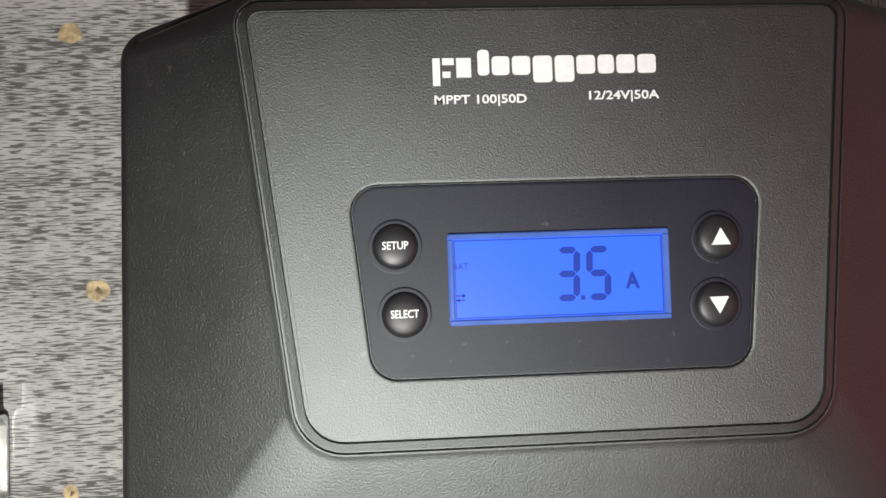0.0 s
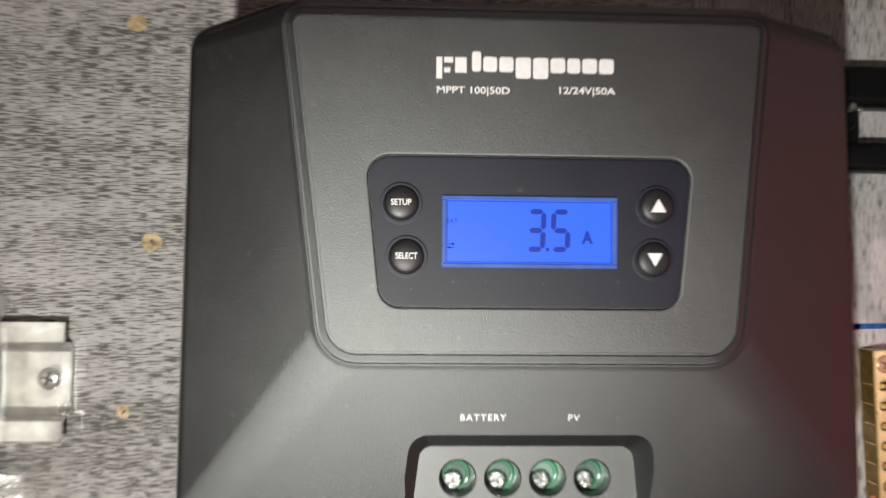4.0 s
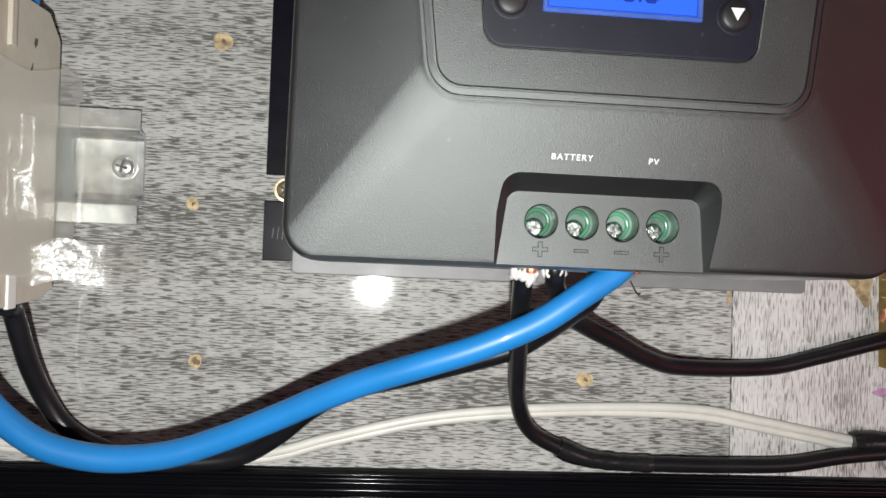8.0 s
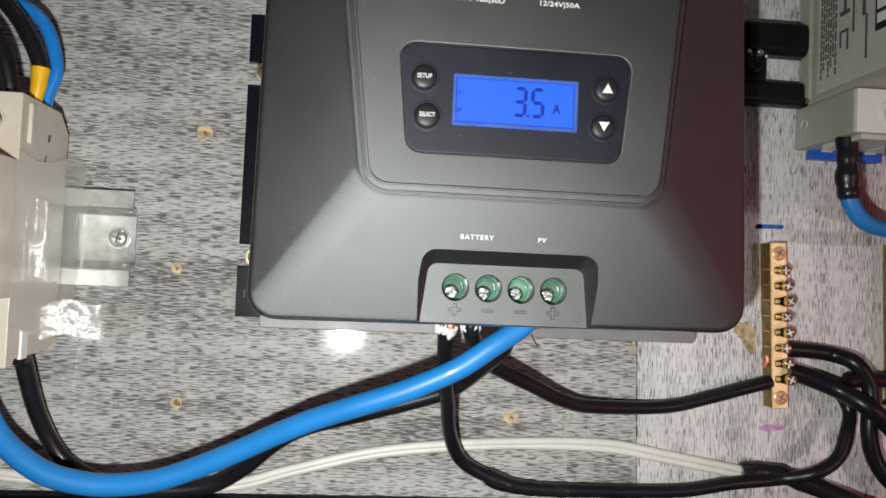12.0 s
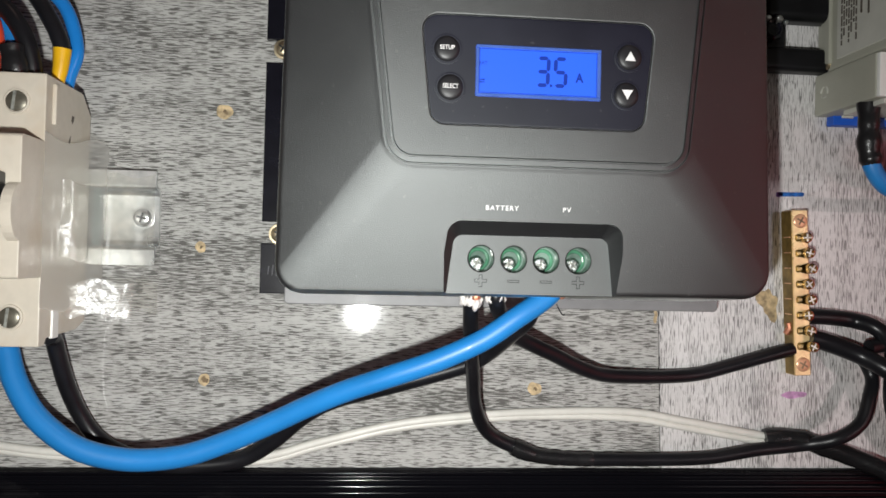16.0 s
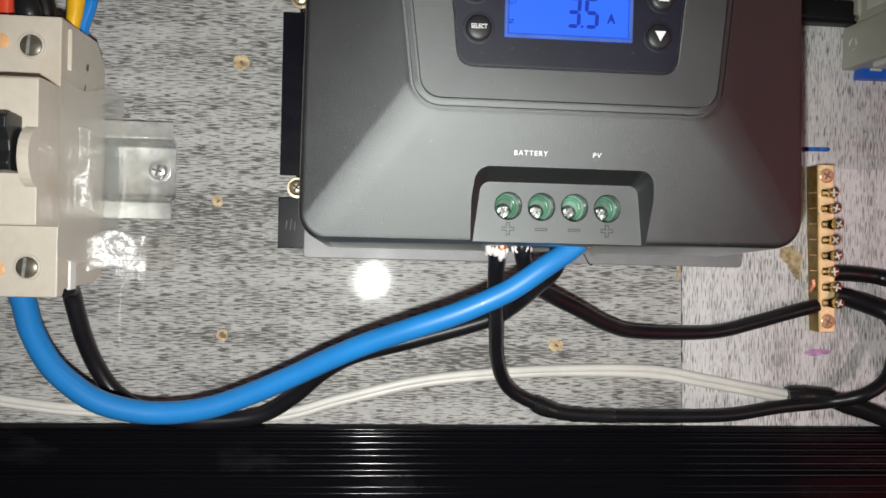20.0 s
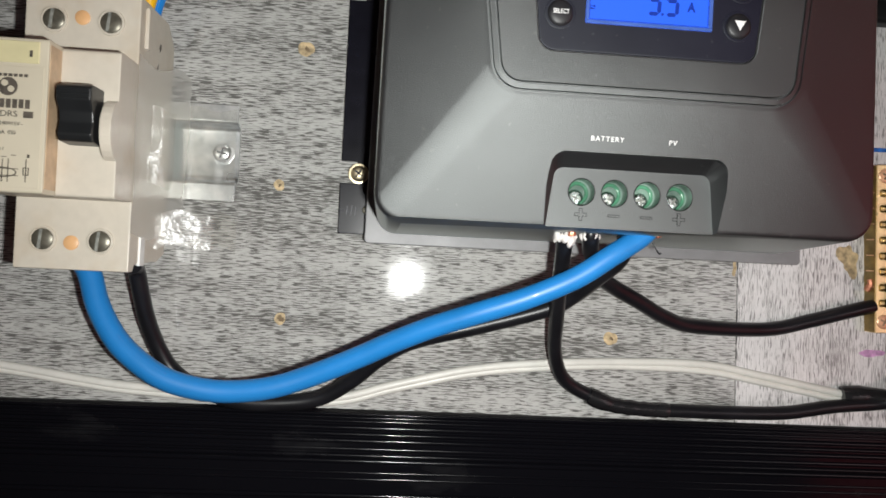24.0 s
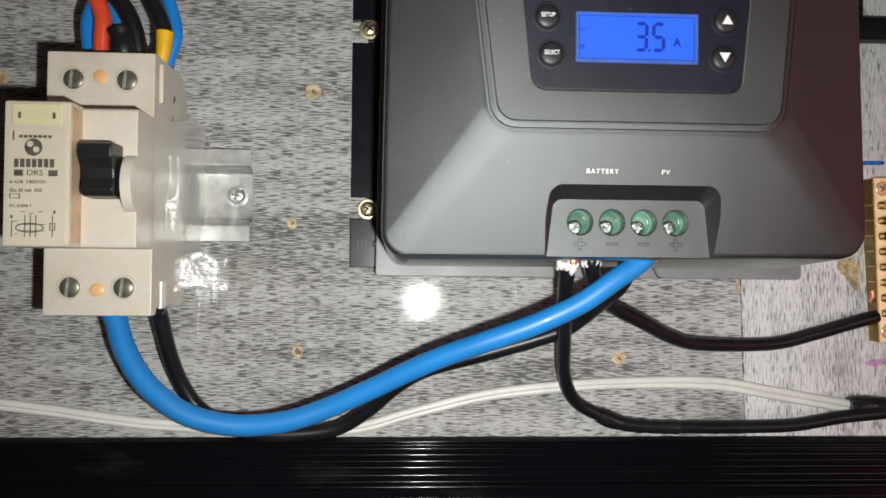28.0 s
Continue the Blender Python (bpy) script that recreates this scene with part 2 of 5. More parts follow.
M_CLAMP = plain("worn_clamp_screw", (0.80, 0.57, 0.33), 0.24, 1.0, vary=0.4, scale=500, bump=0.0002)
M_COPPER = plain("bare_copper", (0.55, 0.22, 0.13), 0.45, 0.6, vary=0.3, scale=500)
M_BLUE = plain("blue_cable_sheath", (0.012, 0.195, 0.53), 0.46, vary=0.08, scale=60, bump=0.00002, coat=0.18)
M_GLOSSBLUE = plain("glossy_blue_sheath", (0.014, 0.20, 0.60), 0.15, vary=0.08, scale=60)
M_BLACK = plain("black_cable_sheath", (0.009, 0.009, 0.011), 0.33, vary=0.3, scale=80, bump=0.00002, spec=0.38)
M_TAPE = plain("black_insulating_tape", (0.012, 0.012, 0.013), 0.27, vary=0.3, scale=60, bump=0.0004)
M_RED = plain("red_cable_sheath", (0.62, 0.065, 0.028), 0.22, vary=0.1)
M_YELLOW = plain("yellow_ferrule", (0.75, 0.42, 0.01), 0.35, vary=0.1)
M_WHITE = plain("cream_cable_sheath", (0.70, 0.69, 0.64), 0.4, vary=0.08, bump=0.00002)
M_TORN = plain("torn_white_sheath", (0.70, 0.66, 0.63), 0.45, vary=0.2, scale=600, bump=0.0001)
M_CREAM2 = plain("yellowed_label_plastic", (0.55, 0.50, 0.39), 0.45, vary=0.06, scale=60)
M_LABELY = plain("pale_yellow_card", (0.60, 0.55, 0.33), 0.4, vary=0.06)
M_INK = plain("brown_black_ink", (0.085, 0.072, 0.058), 0.6, vary=0.4, scale=700)
M_ORANGE = plain("orange_plug", (0.72, 0.42, 0.20), 0.35, vary=0.1)
M_TOGGLE = plain("black_toggle", (0.012, 0.013, 0.014), 0.35, bump=0.00003)
M_OFFWHITE = plain("off_white_plastic", (0.74, 0.74, 0.71), 0.40, vary=0.05, scale=60, bump=0.00002)
M_BRACKET = plain("black_bracket_plastic", (0.006, 0.006, 0.007), 0.42, vary=0.3, bump=0.00003, spec=0.25)
M_FILM = clear("clear_film", 0.34, 0.22, 0.08, 0.45, 60)
M_SHEET = clear("clear_loose_tape", 0.32, 0.10, 0.07, 0.14, 400)
M_COVER = clear("clear_flat_tape", 0.34, 0.05, 0.035, 0.25, 60)
M_FILLER = plain("tan_filler", (0.46, 0.35, 0.20), 0.6, vary=0.55, scale=420, bump=0.0001)


def yellowed(name, colour, stain):
    """Aged cream plastic with faint brown yellowed patches."""
    k = Mat(name)
    patch = k.ramp(k.noise(48, 3, 0.6), [(0.52, (0, 0, 0)), (0.78, (0.55,) * 3)])
    tone = k.ramp(k.noise(320, 3), [(0.3, tuple(c * 0.96 for c in colour)), (0.7, tuple(c * 1.03 for c in colour))])
    k.set(colour=k.mix(patch, tone, stain), rough=k.ramp(k.noise(90, 3), [(0.3, (0.36,) * 3), (0.7, (0.48,) * 3)]))
    k.bump(k.noise(900, 3), 0.3, 0.00002)
    return k.m


M_CREAM = yellowed("cream_breaker_plastic", (0.56, 0.515, 0.435), (0.47, 0.37, 0.25))


def scuffed(name, colour):
    """Black anodised aluminium with dull scuffed patches and dust."""
    k = Mat(name)
    big = k.noise(26, 5, 0.65, (0.6, 1, 1.6))
    dust = k.ramp(k.noise(900, 2), [(0.72, (0, 0, 0)), (0.78, (1, 1, 1))])
    patch = k.ramp(big, [(0.58, (0, 0, 0)), (0.74, (1, 1, 1))])
    c = k.mix(k.math("MULTIPLY", patch, 0.022), colour, (0.4, 0.4, 0.4))
    k.set(colour=k.mix(k.math("MULTIPLY", dust, k.math("MULTIPLY", patch, 0.3)), c, (0.4, 0.4, 0.38)))
    k.set(rough=k.ramp(big, [(0.35, (0.09,) * 3), (0.78, (0.22,) * 3)]), spec=0.22)
    k.bump(k.noise(600, 2), 0.1, 0.00004)
    return k.m


M_PROFILE = scuffed("black_gloss_profile", (0.004, 0.004, 0.0055))
M_BOX = plain("grey_beige_casing", (0.37, 0.37, 0.31), 0.42, vary=0.06, scale=50, bump=0.00003)
M_LABEL = plain("pale_grey_label", (0.51, 0.51, 0.46), 0.4, vary=0.05)
M_BLUETAG = plain("blue_plastic_strip", (0.01, 0.10, 0.55), 0.4)
M_BLUEINK = plain("blue_marker_ink", (0.015, 0.12, 0.42), 0.5, vary=0.5, scale=500)
M_VIOLETINK = plain("violet_marker_ink", (0.20, 0.11, 0.42), 0.5, vary=0.5, scale=420)
M_PINKINK = plain("magenta_marker_ink", (0.56, 0.30, 0.52), 0.5, vary=0.5, scale=420)
M_GRIME = plain("brown_yellowed_plastic", (0.50, 0.36, 0.23), 0.45, vary=0.25, scale=150)
M_TEAL = plain("grey_green_tape_edge", (0.20, 0.26, 0.26), 0.35, vary=0.2, scale=300)
M_DUST = plain("pale_embossing", (0.045, 0.045, 0.055), 0.45, vary=0.4)
M_HOLE = plain("brown_drilled_hole", (0.16, 0.11, 0.06), 0.7, vary=0.4, scale=500)
M_ROOM = plain("room_paint", (0.35, 0.32, 0.30), 0.8, scale=3)


# ---- building blocks ----
def link_bm(name, bm, mat, smooth=None):
    bmesh.ops.recalc_face_normals(bm, faces=bm.faces)
    me = bpy.data.meshes.new(name)
    bm.to_mesh(me)
    bm.free()
    me.materials.append(mat)
    if smooth is not None:
        me.shade_smooth()
        me.set_sharp_from_angle(angle=radians(smooth))
    ob = new(name, me)
    if smooth is not None and smooth < 50:
        ob.modifiers.new("flat_faces", "WEIGHTED_NORMAL").keep_sharp = True
    return ob


def part(name, bm, mat, parent, label="", smooth=35):
    ob = link_bm(name, bm, mat, smooth)
    ob.parent = parent
    if label:
        ob["label"] = label
    return ob


def thing(name, label, category, group="", kind="", at=(0, 0, 0)):
    ob = new(name)
    ob.empty_display_size = 0.01
    ob.location = at
    return tagged(ob, label, category, group, kind)


def box(x0, x1, y0, y1, z0, z1, bevel=0.0, seg=2, bm=None):
    b = bmesh.new()
    bmesh.ops.create_cube(b, size=1.0)
    bmesh.ops.transform(b, verts=b.verts, matrix=Matrix.Translation(((x0 + x1) / 2, (y0 + y1) / 2, (z0 + z1) / 2))
                        @ Matrix.Diagonal((x1 - x0, y1 - y0, z1 - z0, 1)))
    if bevel:
        bmesh.ops.bevel(b, geom=b.edges[:], offset=bevel, segments=seg, profile=0.5, affect="EDGES")
    return join(bm, b) if bm else b


def join(bm, other, m=None):
    """Moves the faces of other into bm."""
    if m is not None:
        bmesh.ops.transform(other, verts=other.verts, matrix=m)
    tmp = bpy.data.meshes.new("tmp")
    other.to_mesh(tmp)
    other.free()
    bm.from_mesh(tmp)
    bpy.data.meshes.remove(tmp)
    return bm


def prism(outline, y0, y1, bevel=0.0, seg=2):
    """An outline in x, z, pushed from y0 (front) to y1."""
    bm = bmesh.new()
    f = bm.faces.new([bm.verts.new((x, y0, z)) for x, z in outline])
    r = bmesh.ops.extrude_face_region(bm, geom=[f])
    bmesh.ops.translate(bm, verts=[v for v in r["geom"] if isinstance(v, bmesh.types.BMVert)], vec=(0, y1 - y0, 0))
    if bevel:
        front = [e for e in bm.edges if all(abs(v.co.y - y0) < 1e-7 for v in e.verts)]
        bmesh.ops.bevel(bm, geom=front, offset=bevel, segments=seg, profile=0.5, affect="EDGES")
    return bm


def side_prism(outline, x0, x1, bevel=0.0):
    """An outline in y, z, pushed from x0 to x1."""
    bm = bmesh.new()
    f = bm.faces.new([bm.verts.new((x0, y, z)) for y, z in outline])
    r = bmesh.ops.extrude_face_region(bm, geom=[f])
    bmesh.ops.translate(bm, verts=[v for v in r["geom"] if isinstance(v, bmesh.types.BMVert)], vec=(x1 - x0, 0, 0))
    if bevel:
        bmesh.ops.bevel(bm, geom=bm.edges[:], offset=bevel, segments=2, profile=0.5, affect="EDGES", clamp_overlap=True)
    return bm


def rounded(corners, radii, seg=6):
    """A polygon in x, z with rounded corners, seg + 1 points a corner."""
    pts, n = [], len(corners)
    for i, (c, r) in enumerate(zip(corners, radii)):
        c = Vector(c)
        a, b = (Vector(corners[i - 1]) - c).normalized(), (Vector(corners[(i + 1) % n]) - c).normalized()
        half = a.angle(b) / 2
        d = r / math.tan(half)
        centre = c + (a + b).normalized() * (r / math.sin(half))
        p, q = c + a * d - centre, c + b * d - centre
        ang = math.atan2(p.x * q.y - p.y * q.x, p.dot(q))
        for k in range(seg + 1):
            w = ang * k / seg
            pts.append((centre.x + p.x * math.cos(w) - p.y * math.sin(w), centre.y + p.x * math.sin(w) + p.y * math.cos(w)))
    return pts


def skin(loops, cap_first=True, cap_last=True):
    """Rings of equal count, (outline, y) each, bridged in order."""
    bm = bmesh.new()
    rings = [[bm.verts.new((x, y, z)) for x, z in pts] for pts, y in loops]
    n = len(rings[0])
    for a, b in zip(rings, rings[1:]):
        for i in range(n):
            bm.faces.new((a[i], a[(i + 1) % n], b[(i + 1) % n], b[i]))
    if cap_first:
        bm.faces.new(rings[0][::-1])
    if cap_last:
        bm.faces.new(rings[-1])
    return bm


def lathe(profile, steps=24, axis="y"):
    """Turns (radius, height) pairs round an axis; for y the height runs towards -y."""
    bm = bmesh.new()
    rings = []
    for r, hgt in profile:
        ring = []
        for i in range(steps):
            a = 2 * math.pi * i / steps
            c, s = r * math.cos(a), r * math.sin(a)
            ring.append(bm.verts.new({"y": (c, -hgt, s), "z": (c, s, hgt), "x": (hgt, c, s)}[axis]))
        rings.append(ring)
    for a, b in zip(rings, rings[1:]):
        for i in range(steps):
            bm.faces.new((a[i], a[(i + 1) % steps], b[(i + 1) % steps], b[i]))
    bm.faces.new(rings[0][::-1])
    bm.faces.new(rings[-1])
    return bm


def moved(bm, x, y, z, rx=0, ry=0, rz=0):
    bmesh.ops.transform(bm, verts=bm.verts, matrix=pose(x, y, z, rx, ry, rz))
    return bm


def smooth_line(pts, per=8):
    """A Catmull-Rom line through the points."""
    p = [Vector(q) for q in pts]
    p = [p[0] * 2 - p[1]] + p + [p[-1] * 2 - p[-2]]
    out = []
    for i in range(1, len(p) - 2):
        a, b, c, d = p[i - 1:i + 3]
        for k in range(per):
            t = k / per
            out.append(0.5 * (2 * b + (c - a) * t + (2 * a - 5 * b + 4 * c - d) * t ** 2 + (3 * b - a - 3 * c + d) * t ** 3))
    return out + [p[-2]]


def tube(pts, r, sides=16, per=8, wobble=0.0, ends=None):
    """A round cable along a smooth line; ends: radii at the two ends."""
    line = smooth_line(pts, per)
    bm = bmesh.new()
    rings, up = [], Vector((0.13, -1, 0.21)).normalized()
    n = len(line)
    for i, p in enumerate(line):
        d = (line[min(i + 1, n - 1)] - line[max(i - 1, 0)]).normalized()
        u = (up - d * up.dot(d)).normalized()
        v = d.cross(u)
        up = u
        rr = r if ends is None else ends[0] + (ends[1] - ends[0]) * i / (n - 1)
        rr *= 1 + wobble * noise.noise(p * 260)
        rings.append([bm.verts.new(p + rr * (u * math.cos(2 * math.pi * k / sides) + v * math.sin(2 * math.pi * k / sides)))
                      for k in range(sides)])
    for a, b in zip(rings, rings[1:]):
        for k in range(sides):
            bm.faces.new((a[k], a[(k + 1) % sides], b[(k + 1) % sides], b[k]))
    bm.faces.new(rings[0][::-1])
    bm.faces.new(rings[-1])
    return bm


def blob(radius, thick, seed, points=22, rough=0.25, stretch=1.0):
    """A flat irregular patch on the board, facing -y."""
    rnd = random.Random(seed)
    bm = bmesh.new()
    ph = [rnd.uniform(0, 6.3) for _ in range(4)]
    ring = []
    for i in range(points):
        a = 2 * math.pi * i / points
        k = 1 + rough * (0.5 * math.sin(2 * a + ph[0]) + 0.3 * math.sin(3 * a + ph[1]) + 0.3 * math.sin(5 * a + ph[2])) * 0.6
        ring.append((radius * k * math.cos(a) * stretch, radius * k * math.sin(a)))
    rings = [[bm.verts.new((x * s, y, z * s)) for x, z in ring] for s, y in ((1, 0.0003), (0.93, -thick * 0.8), (0.45, -thick))]
    for a, b in zip(rings, rings[1:]):
        for i in range(points):
            bm.faces.new((a[i], a[(i + 1) % points], b[(i + 1) % points], b[i]))
    bm.faces.new(rings[-1])
    return bm


def letters(text, height, x, y, z, align="CENTER", depth=0.00006, bold=0.0, wide=1.0, turn=None, space=1.0, length=0.0):
    """Flat raised lettering in the built-in font, upright and facing -y; height is that of a capital."""
    c = bpy.data.curves.new("lettering", "FONT")
    c.body, c.size, c.align_x, c.align_y = text, height / 0.70, align, "CENTER"
    c.extrude, c.resolution_u, c.offset, c.space_character = depth, 3, bold, space
    ob = bpy.data.objects.new("lettering", c)
    scene.collection.objects.link(ob)
    bpy.context.view_layer.update()
    me = bpy.data.meshes.new_from_object(ob.evaluated_get(bpy.context.evaluated_depsgraph_get()))
    bm = bmesh.new()
    bm.from_mesh(me)
    if length:
        wide = length / (max(v.co.x for v in bm.verts) - min(v.co.x for v in bm.verts))
    bpy.data.objects.remove(ob)
    bpy.data.curves.remove(c)
    bpy.data.meshes.remove(me)
    bmesh.ops.transform(bm, verts=bm.verts, matrix=(turn or pose(x, y, z, 90, 0, 0)) @ Matrix.Diagonal((wide, 1, 1, 1)))
    return bm


def cross_screw(parent, name, x, y, z, r, mat, head=0.0016, turn=20, washer=0.0, label="", slot_mat=None):
    """A pan-head cross-slot screw that faces -y."""
    bm = lathe([(r * 0.98, 0), (r, head * 0.25), (r * 0.93, head * 0.62), (r * 0.72, head * 0.92), (r * 0.30, head * 1.02), (0.00002, head * 1.04)], 20)
    if washer:
        join(bm, lathe([(washer, -0.0004), (washer, 0.0002), (r * 0.9, 0.0003)], 20))
    ob = part(name, moved(bm, x, y, z), mat, parent, label)
    slot = bmesh.new()
    for a in (0, 90):
        join(slot, moved(box(-r * 0.58, r * 0.58, -0.0002, 0.0002, -r * 0.11, r * 0.11), 0, 0, 0, 0, a + turn, 0))
    part("cross_slot", moved(slot, x, y - head * 1.04, z), slot_mat or M_MARK, ob, smooth=None)
    return ob


# ---- setting: two boards, the black profile below them, and a plain room ----
def bowed(x0, x1):
    """A board whose lower edge leans out a little."""
    face = [(0.0, 0.60), (0.0, 0.05), (0.0, 0.0)]
    for k in range(1, 13):
        z = -0.128 * k / 12
        slope = -0.025 * max(0.0, -z - 0.006)
        face.append((slope, z))
    return side_prism(face + [(0.018, -0.128), (0.018, 0.60)], x0, x1)


def face_y(z):
    """Where the board's face stands at height z."""
    return -0.025 * max(0.0, -z - 0.006)


def slanted(bm, edge):
    """Leans the joint edge of a board."""
    for v in bm.verts:
        if abs(v.co.x - edge) < 1e-6:
            v.co.x += 0.0009 - 0.0205 * v.co.z
    return bm


board_a = tagged(link_bm("wall_board_1", slanted(bowed(-0.46, 0.1502), 0.1502), M_BOARD_A, 30),
                 "pale grey wood-print laminate board with dark dashes", "wall", kind="structure")
board_b = tagged(link_bm("wall_board_2", slanted(bowed(0.1507, 0.62), 0.1507), M_BOARD_B, 30),
                 "pale laminate board with upright grain", "wall", kind="structure")


def bead_profile():
    """Cross-section (y, z) of the ribbed black profile."""
    out = [(0.002, -0.140), (-0.0061, -0.140)]
    flat = -0.0066
    ribs = [(-0.1143, 0.0010, 0.0010), (-0.1085, 0.0005, 0.0003), (-0.1062, 0.0005, 0.0003), (-0.1020, 0.0011, 0.0011), (-0.1000, 0.0009, 0.0010), (-0.0978, 0.0008, 0.0005),
            (-0.0948, 0.0010, 0.0010), (-0.0925, 0.0009, 0.0010), (-0.0902, 0.0010, 0.0010), (-0.0880, 0.0006, 0.0005), (-0.0866, 0.0006, 0.0008), (-0.0854, 0.0006, 0.0008)]
    for z, half, tall in ribs:
        z = -0.0136 + (z + 0.0136) * 1.0495
        for k in range(7):
            a = math.pi * k / 6
            out.append((flat - tall * math.sin(a), z - half * math.cos(a)))
    return out + [(-0.0062, -0.0886), (-0.0056, -0.0880), (0.002, -0.0880)]


rail = thing("frame_profile", "glossy black ribbed aluminium frame profile below the board", "profile", kind="structure")
part("profile_body", side_prism(bead_profile(), -0.46, 0.62), M_PROFILE, rail, smooth=50)

room = (("wall_back", (-0.9, 1.2, 0.02, 0.10, -1.2, 1.3)), ("wall_front", (-0.9, 1.2, -1.5, -1.4, -1.2, 1.3)),
        ("wall_left", (-1.0, -0.9, -1.5, 0.10, -1.2, 1.3)), ("wall_right", (1.2, 1.3, -1.5, 0.10, -1.2, 1.3)),
        ("floor", (-1.0, 1.3, -1.5, 0.10, -1.3, -1.2)), ("ceiling", (-1.0, 1.3, -1.5, 0.10, 1.3, 1.4)))
for n_, b_ in room:
    tagged(link_bm(n_, box(*b_), M_ROOM), "plain dull painted room surface in the dark", n_.split("_")[0], kind="structure")

# tan filler spots, smears and marker strokes on the board
for i, (x, z, r) in enumerate(((-0.0265, 0.115, 0.0030), (-0.0205, 0.0470, 0.0031), (-0.0280, -0.0050, 0.0022), (-0.0250, -0.0552, 0.0023),
                               (0.1020, -0.0573, 0.0028), (0.0255, 0.1250, 0.0040), (-0.1400, 0.0500, 0.0030))):
    ob = link_bm("filler_spot", moved(blob(r, 0.00022, i + 3), x, face_y(z), z, -1.1 if z < -0.02 else 0), M_FILLER, 40)
    tagged(ob, "round tan filler spot in the grey laminate board", "filler spot", "filler spots on the board")
    if i in (1, 2, 3, 4):
        dot = part("drill_mark", moved(blob(r * (0.55 if i == 3 else 0.28), 0.00012, i + 60, 14, 0.8), x + 0.0003, face_y(z) - 0.0002, z, -1.1 if z < -0.02 else 0), M_HOLE, None, "brown sunken centre", smooth=40)
        bpy.context.view_layer.update()
        dot.parent = ob
tagged(link_bm("glue_smear", moved(blob(0.0064, 0.0003, 40, 40, 0.9, 0.62), 0.1976, face_y(-0.0220), -0.0220, -1.1), M_FILLER, 40), "tan dried glue smear beside the brass bar", "glue smear")


def stroke(x0, x1, z, w, mat, label):
    bm = skin([(rounded([(x0, z - w), (x1, z - w * 0.7), (x1 + 0.0004, z + w), (x0 + 0.0003, z + w * 0.8)], [w * 0.7] * 4, 4), y) for y in (face_y(z) + 0.0002, face_y(z) - 0.00012)])
    tagged(link_bm("marker_stroke", bm, mat), label, "marker stroke", "marker strokes on the board")


stroke(0.2010, 0.2120, 0.0226, 0.0010, M_BLUEINK, "blue felt marker stroke on the pale board")
stroke(0.2000, 0.2030, 0.0224, 0.0012, M_VIOLETINK, "violet start of the blue marker stroke")
pink = prism(rounded([(0.2568, -0.0590), (0.2590, -0.0590), (0.2594, -0.0530), (0.2570, -0.0530)], [0.0006] * 4, 3), face_y(-0.059) - 0.00015, face_y(-0.053) + 0.0004)
tagged(link_bm("marker_stroke", pink, M_PINKINK), "short upright magenta marker stroke on the pale board", "marker stroke", "marker strokes on the board")
seam = moved(blob(0.0030, 0.00018, 77, 26, 0.9, 0.30), 0.1506, face_y(-0.0275), -0.0275, -1.1)
tagged(link_bm("filler_smear", seam, M_FILLER, 40), "thin tan filler smear along the joint of the boards", "filler smear")
smudge = moved(blob(0.0016, 0.00012, 91, 30, 0.35, 3.4), 0.2086, face_y(-0.0587), -0.0587, -1.1)
tagged(link_bm("marker_stroke", smudge, M_PINKINK, 40), "ragged magenta felt marker stroke on the pale board", "marker stroke", "marker strokes on the board")

# ---- the solar charge controller ----
ctrl = thing("charge_controller", "dark grey plastic solar charge controller with lit blue display", "charge controller")


def inset(pts, d):
    """Moves a counter-clockwise outline inwards by d."""
    out, n = [], len(pts)
    for i in range(n):
        a, b, c = Vector(pts[i - 1]), Vector(pts[i]), Vector(pts[(i + 1) % n])
        e1, e2 = (b - a).normalized(), (c - b).normalized()
        m = (Vector((-e1.y, e1.x)) + Vector((-e2.y, e2.x))).normalized()
        out.append((b.x + m.x * d, b.y + m.y * d))
    return out


def eaves(x0a, x1a, x0b, x1b, z0, z1, foot_r, head_r, drop0=0.0, drop1=0.0, step=0.0208, lift=0.0, seg=7):
    """An outline with a head whose ends fall by drop0 and drop1 over a step; lift raises the foot's far end."""
    return rounded([(x0a, z0), (x1a, z0 + lift), (x1b, z1 - drop1), (x1b - step, z1), (x0b + step, z1), (x0b, z1 - drop0)],
                   [foot_r, foot_r, head_r, 0.0015, 0.0015, head_r], seg)


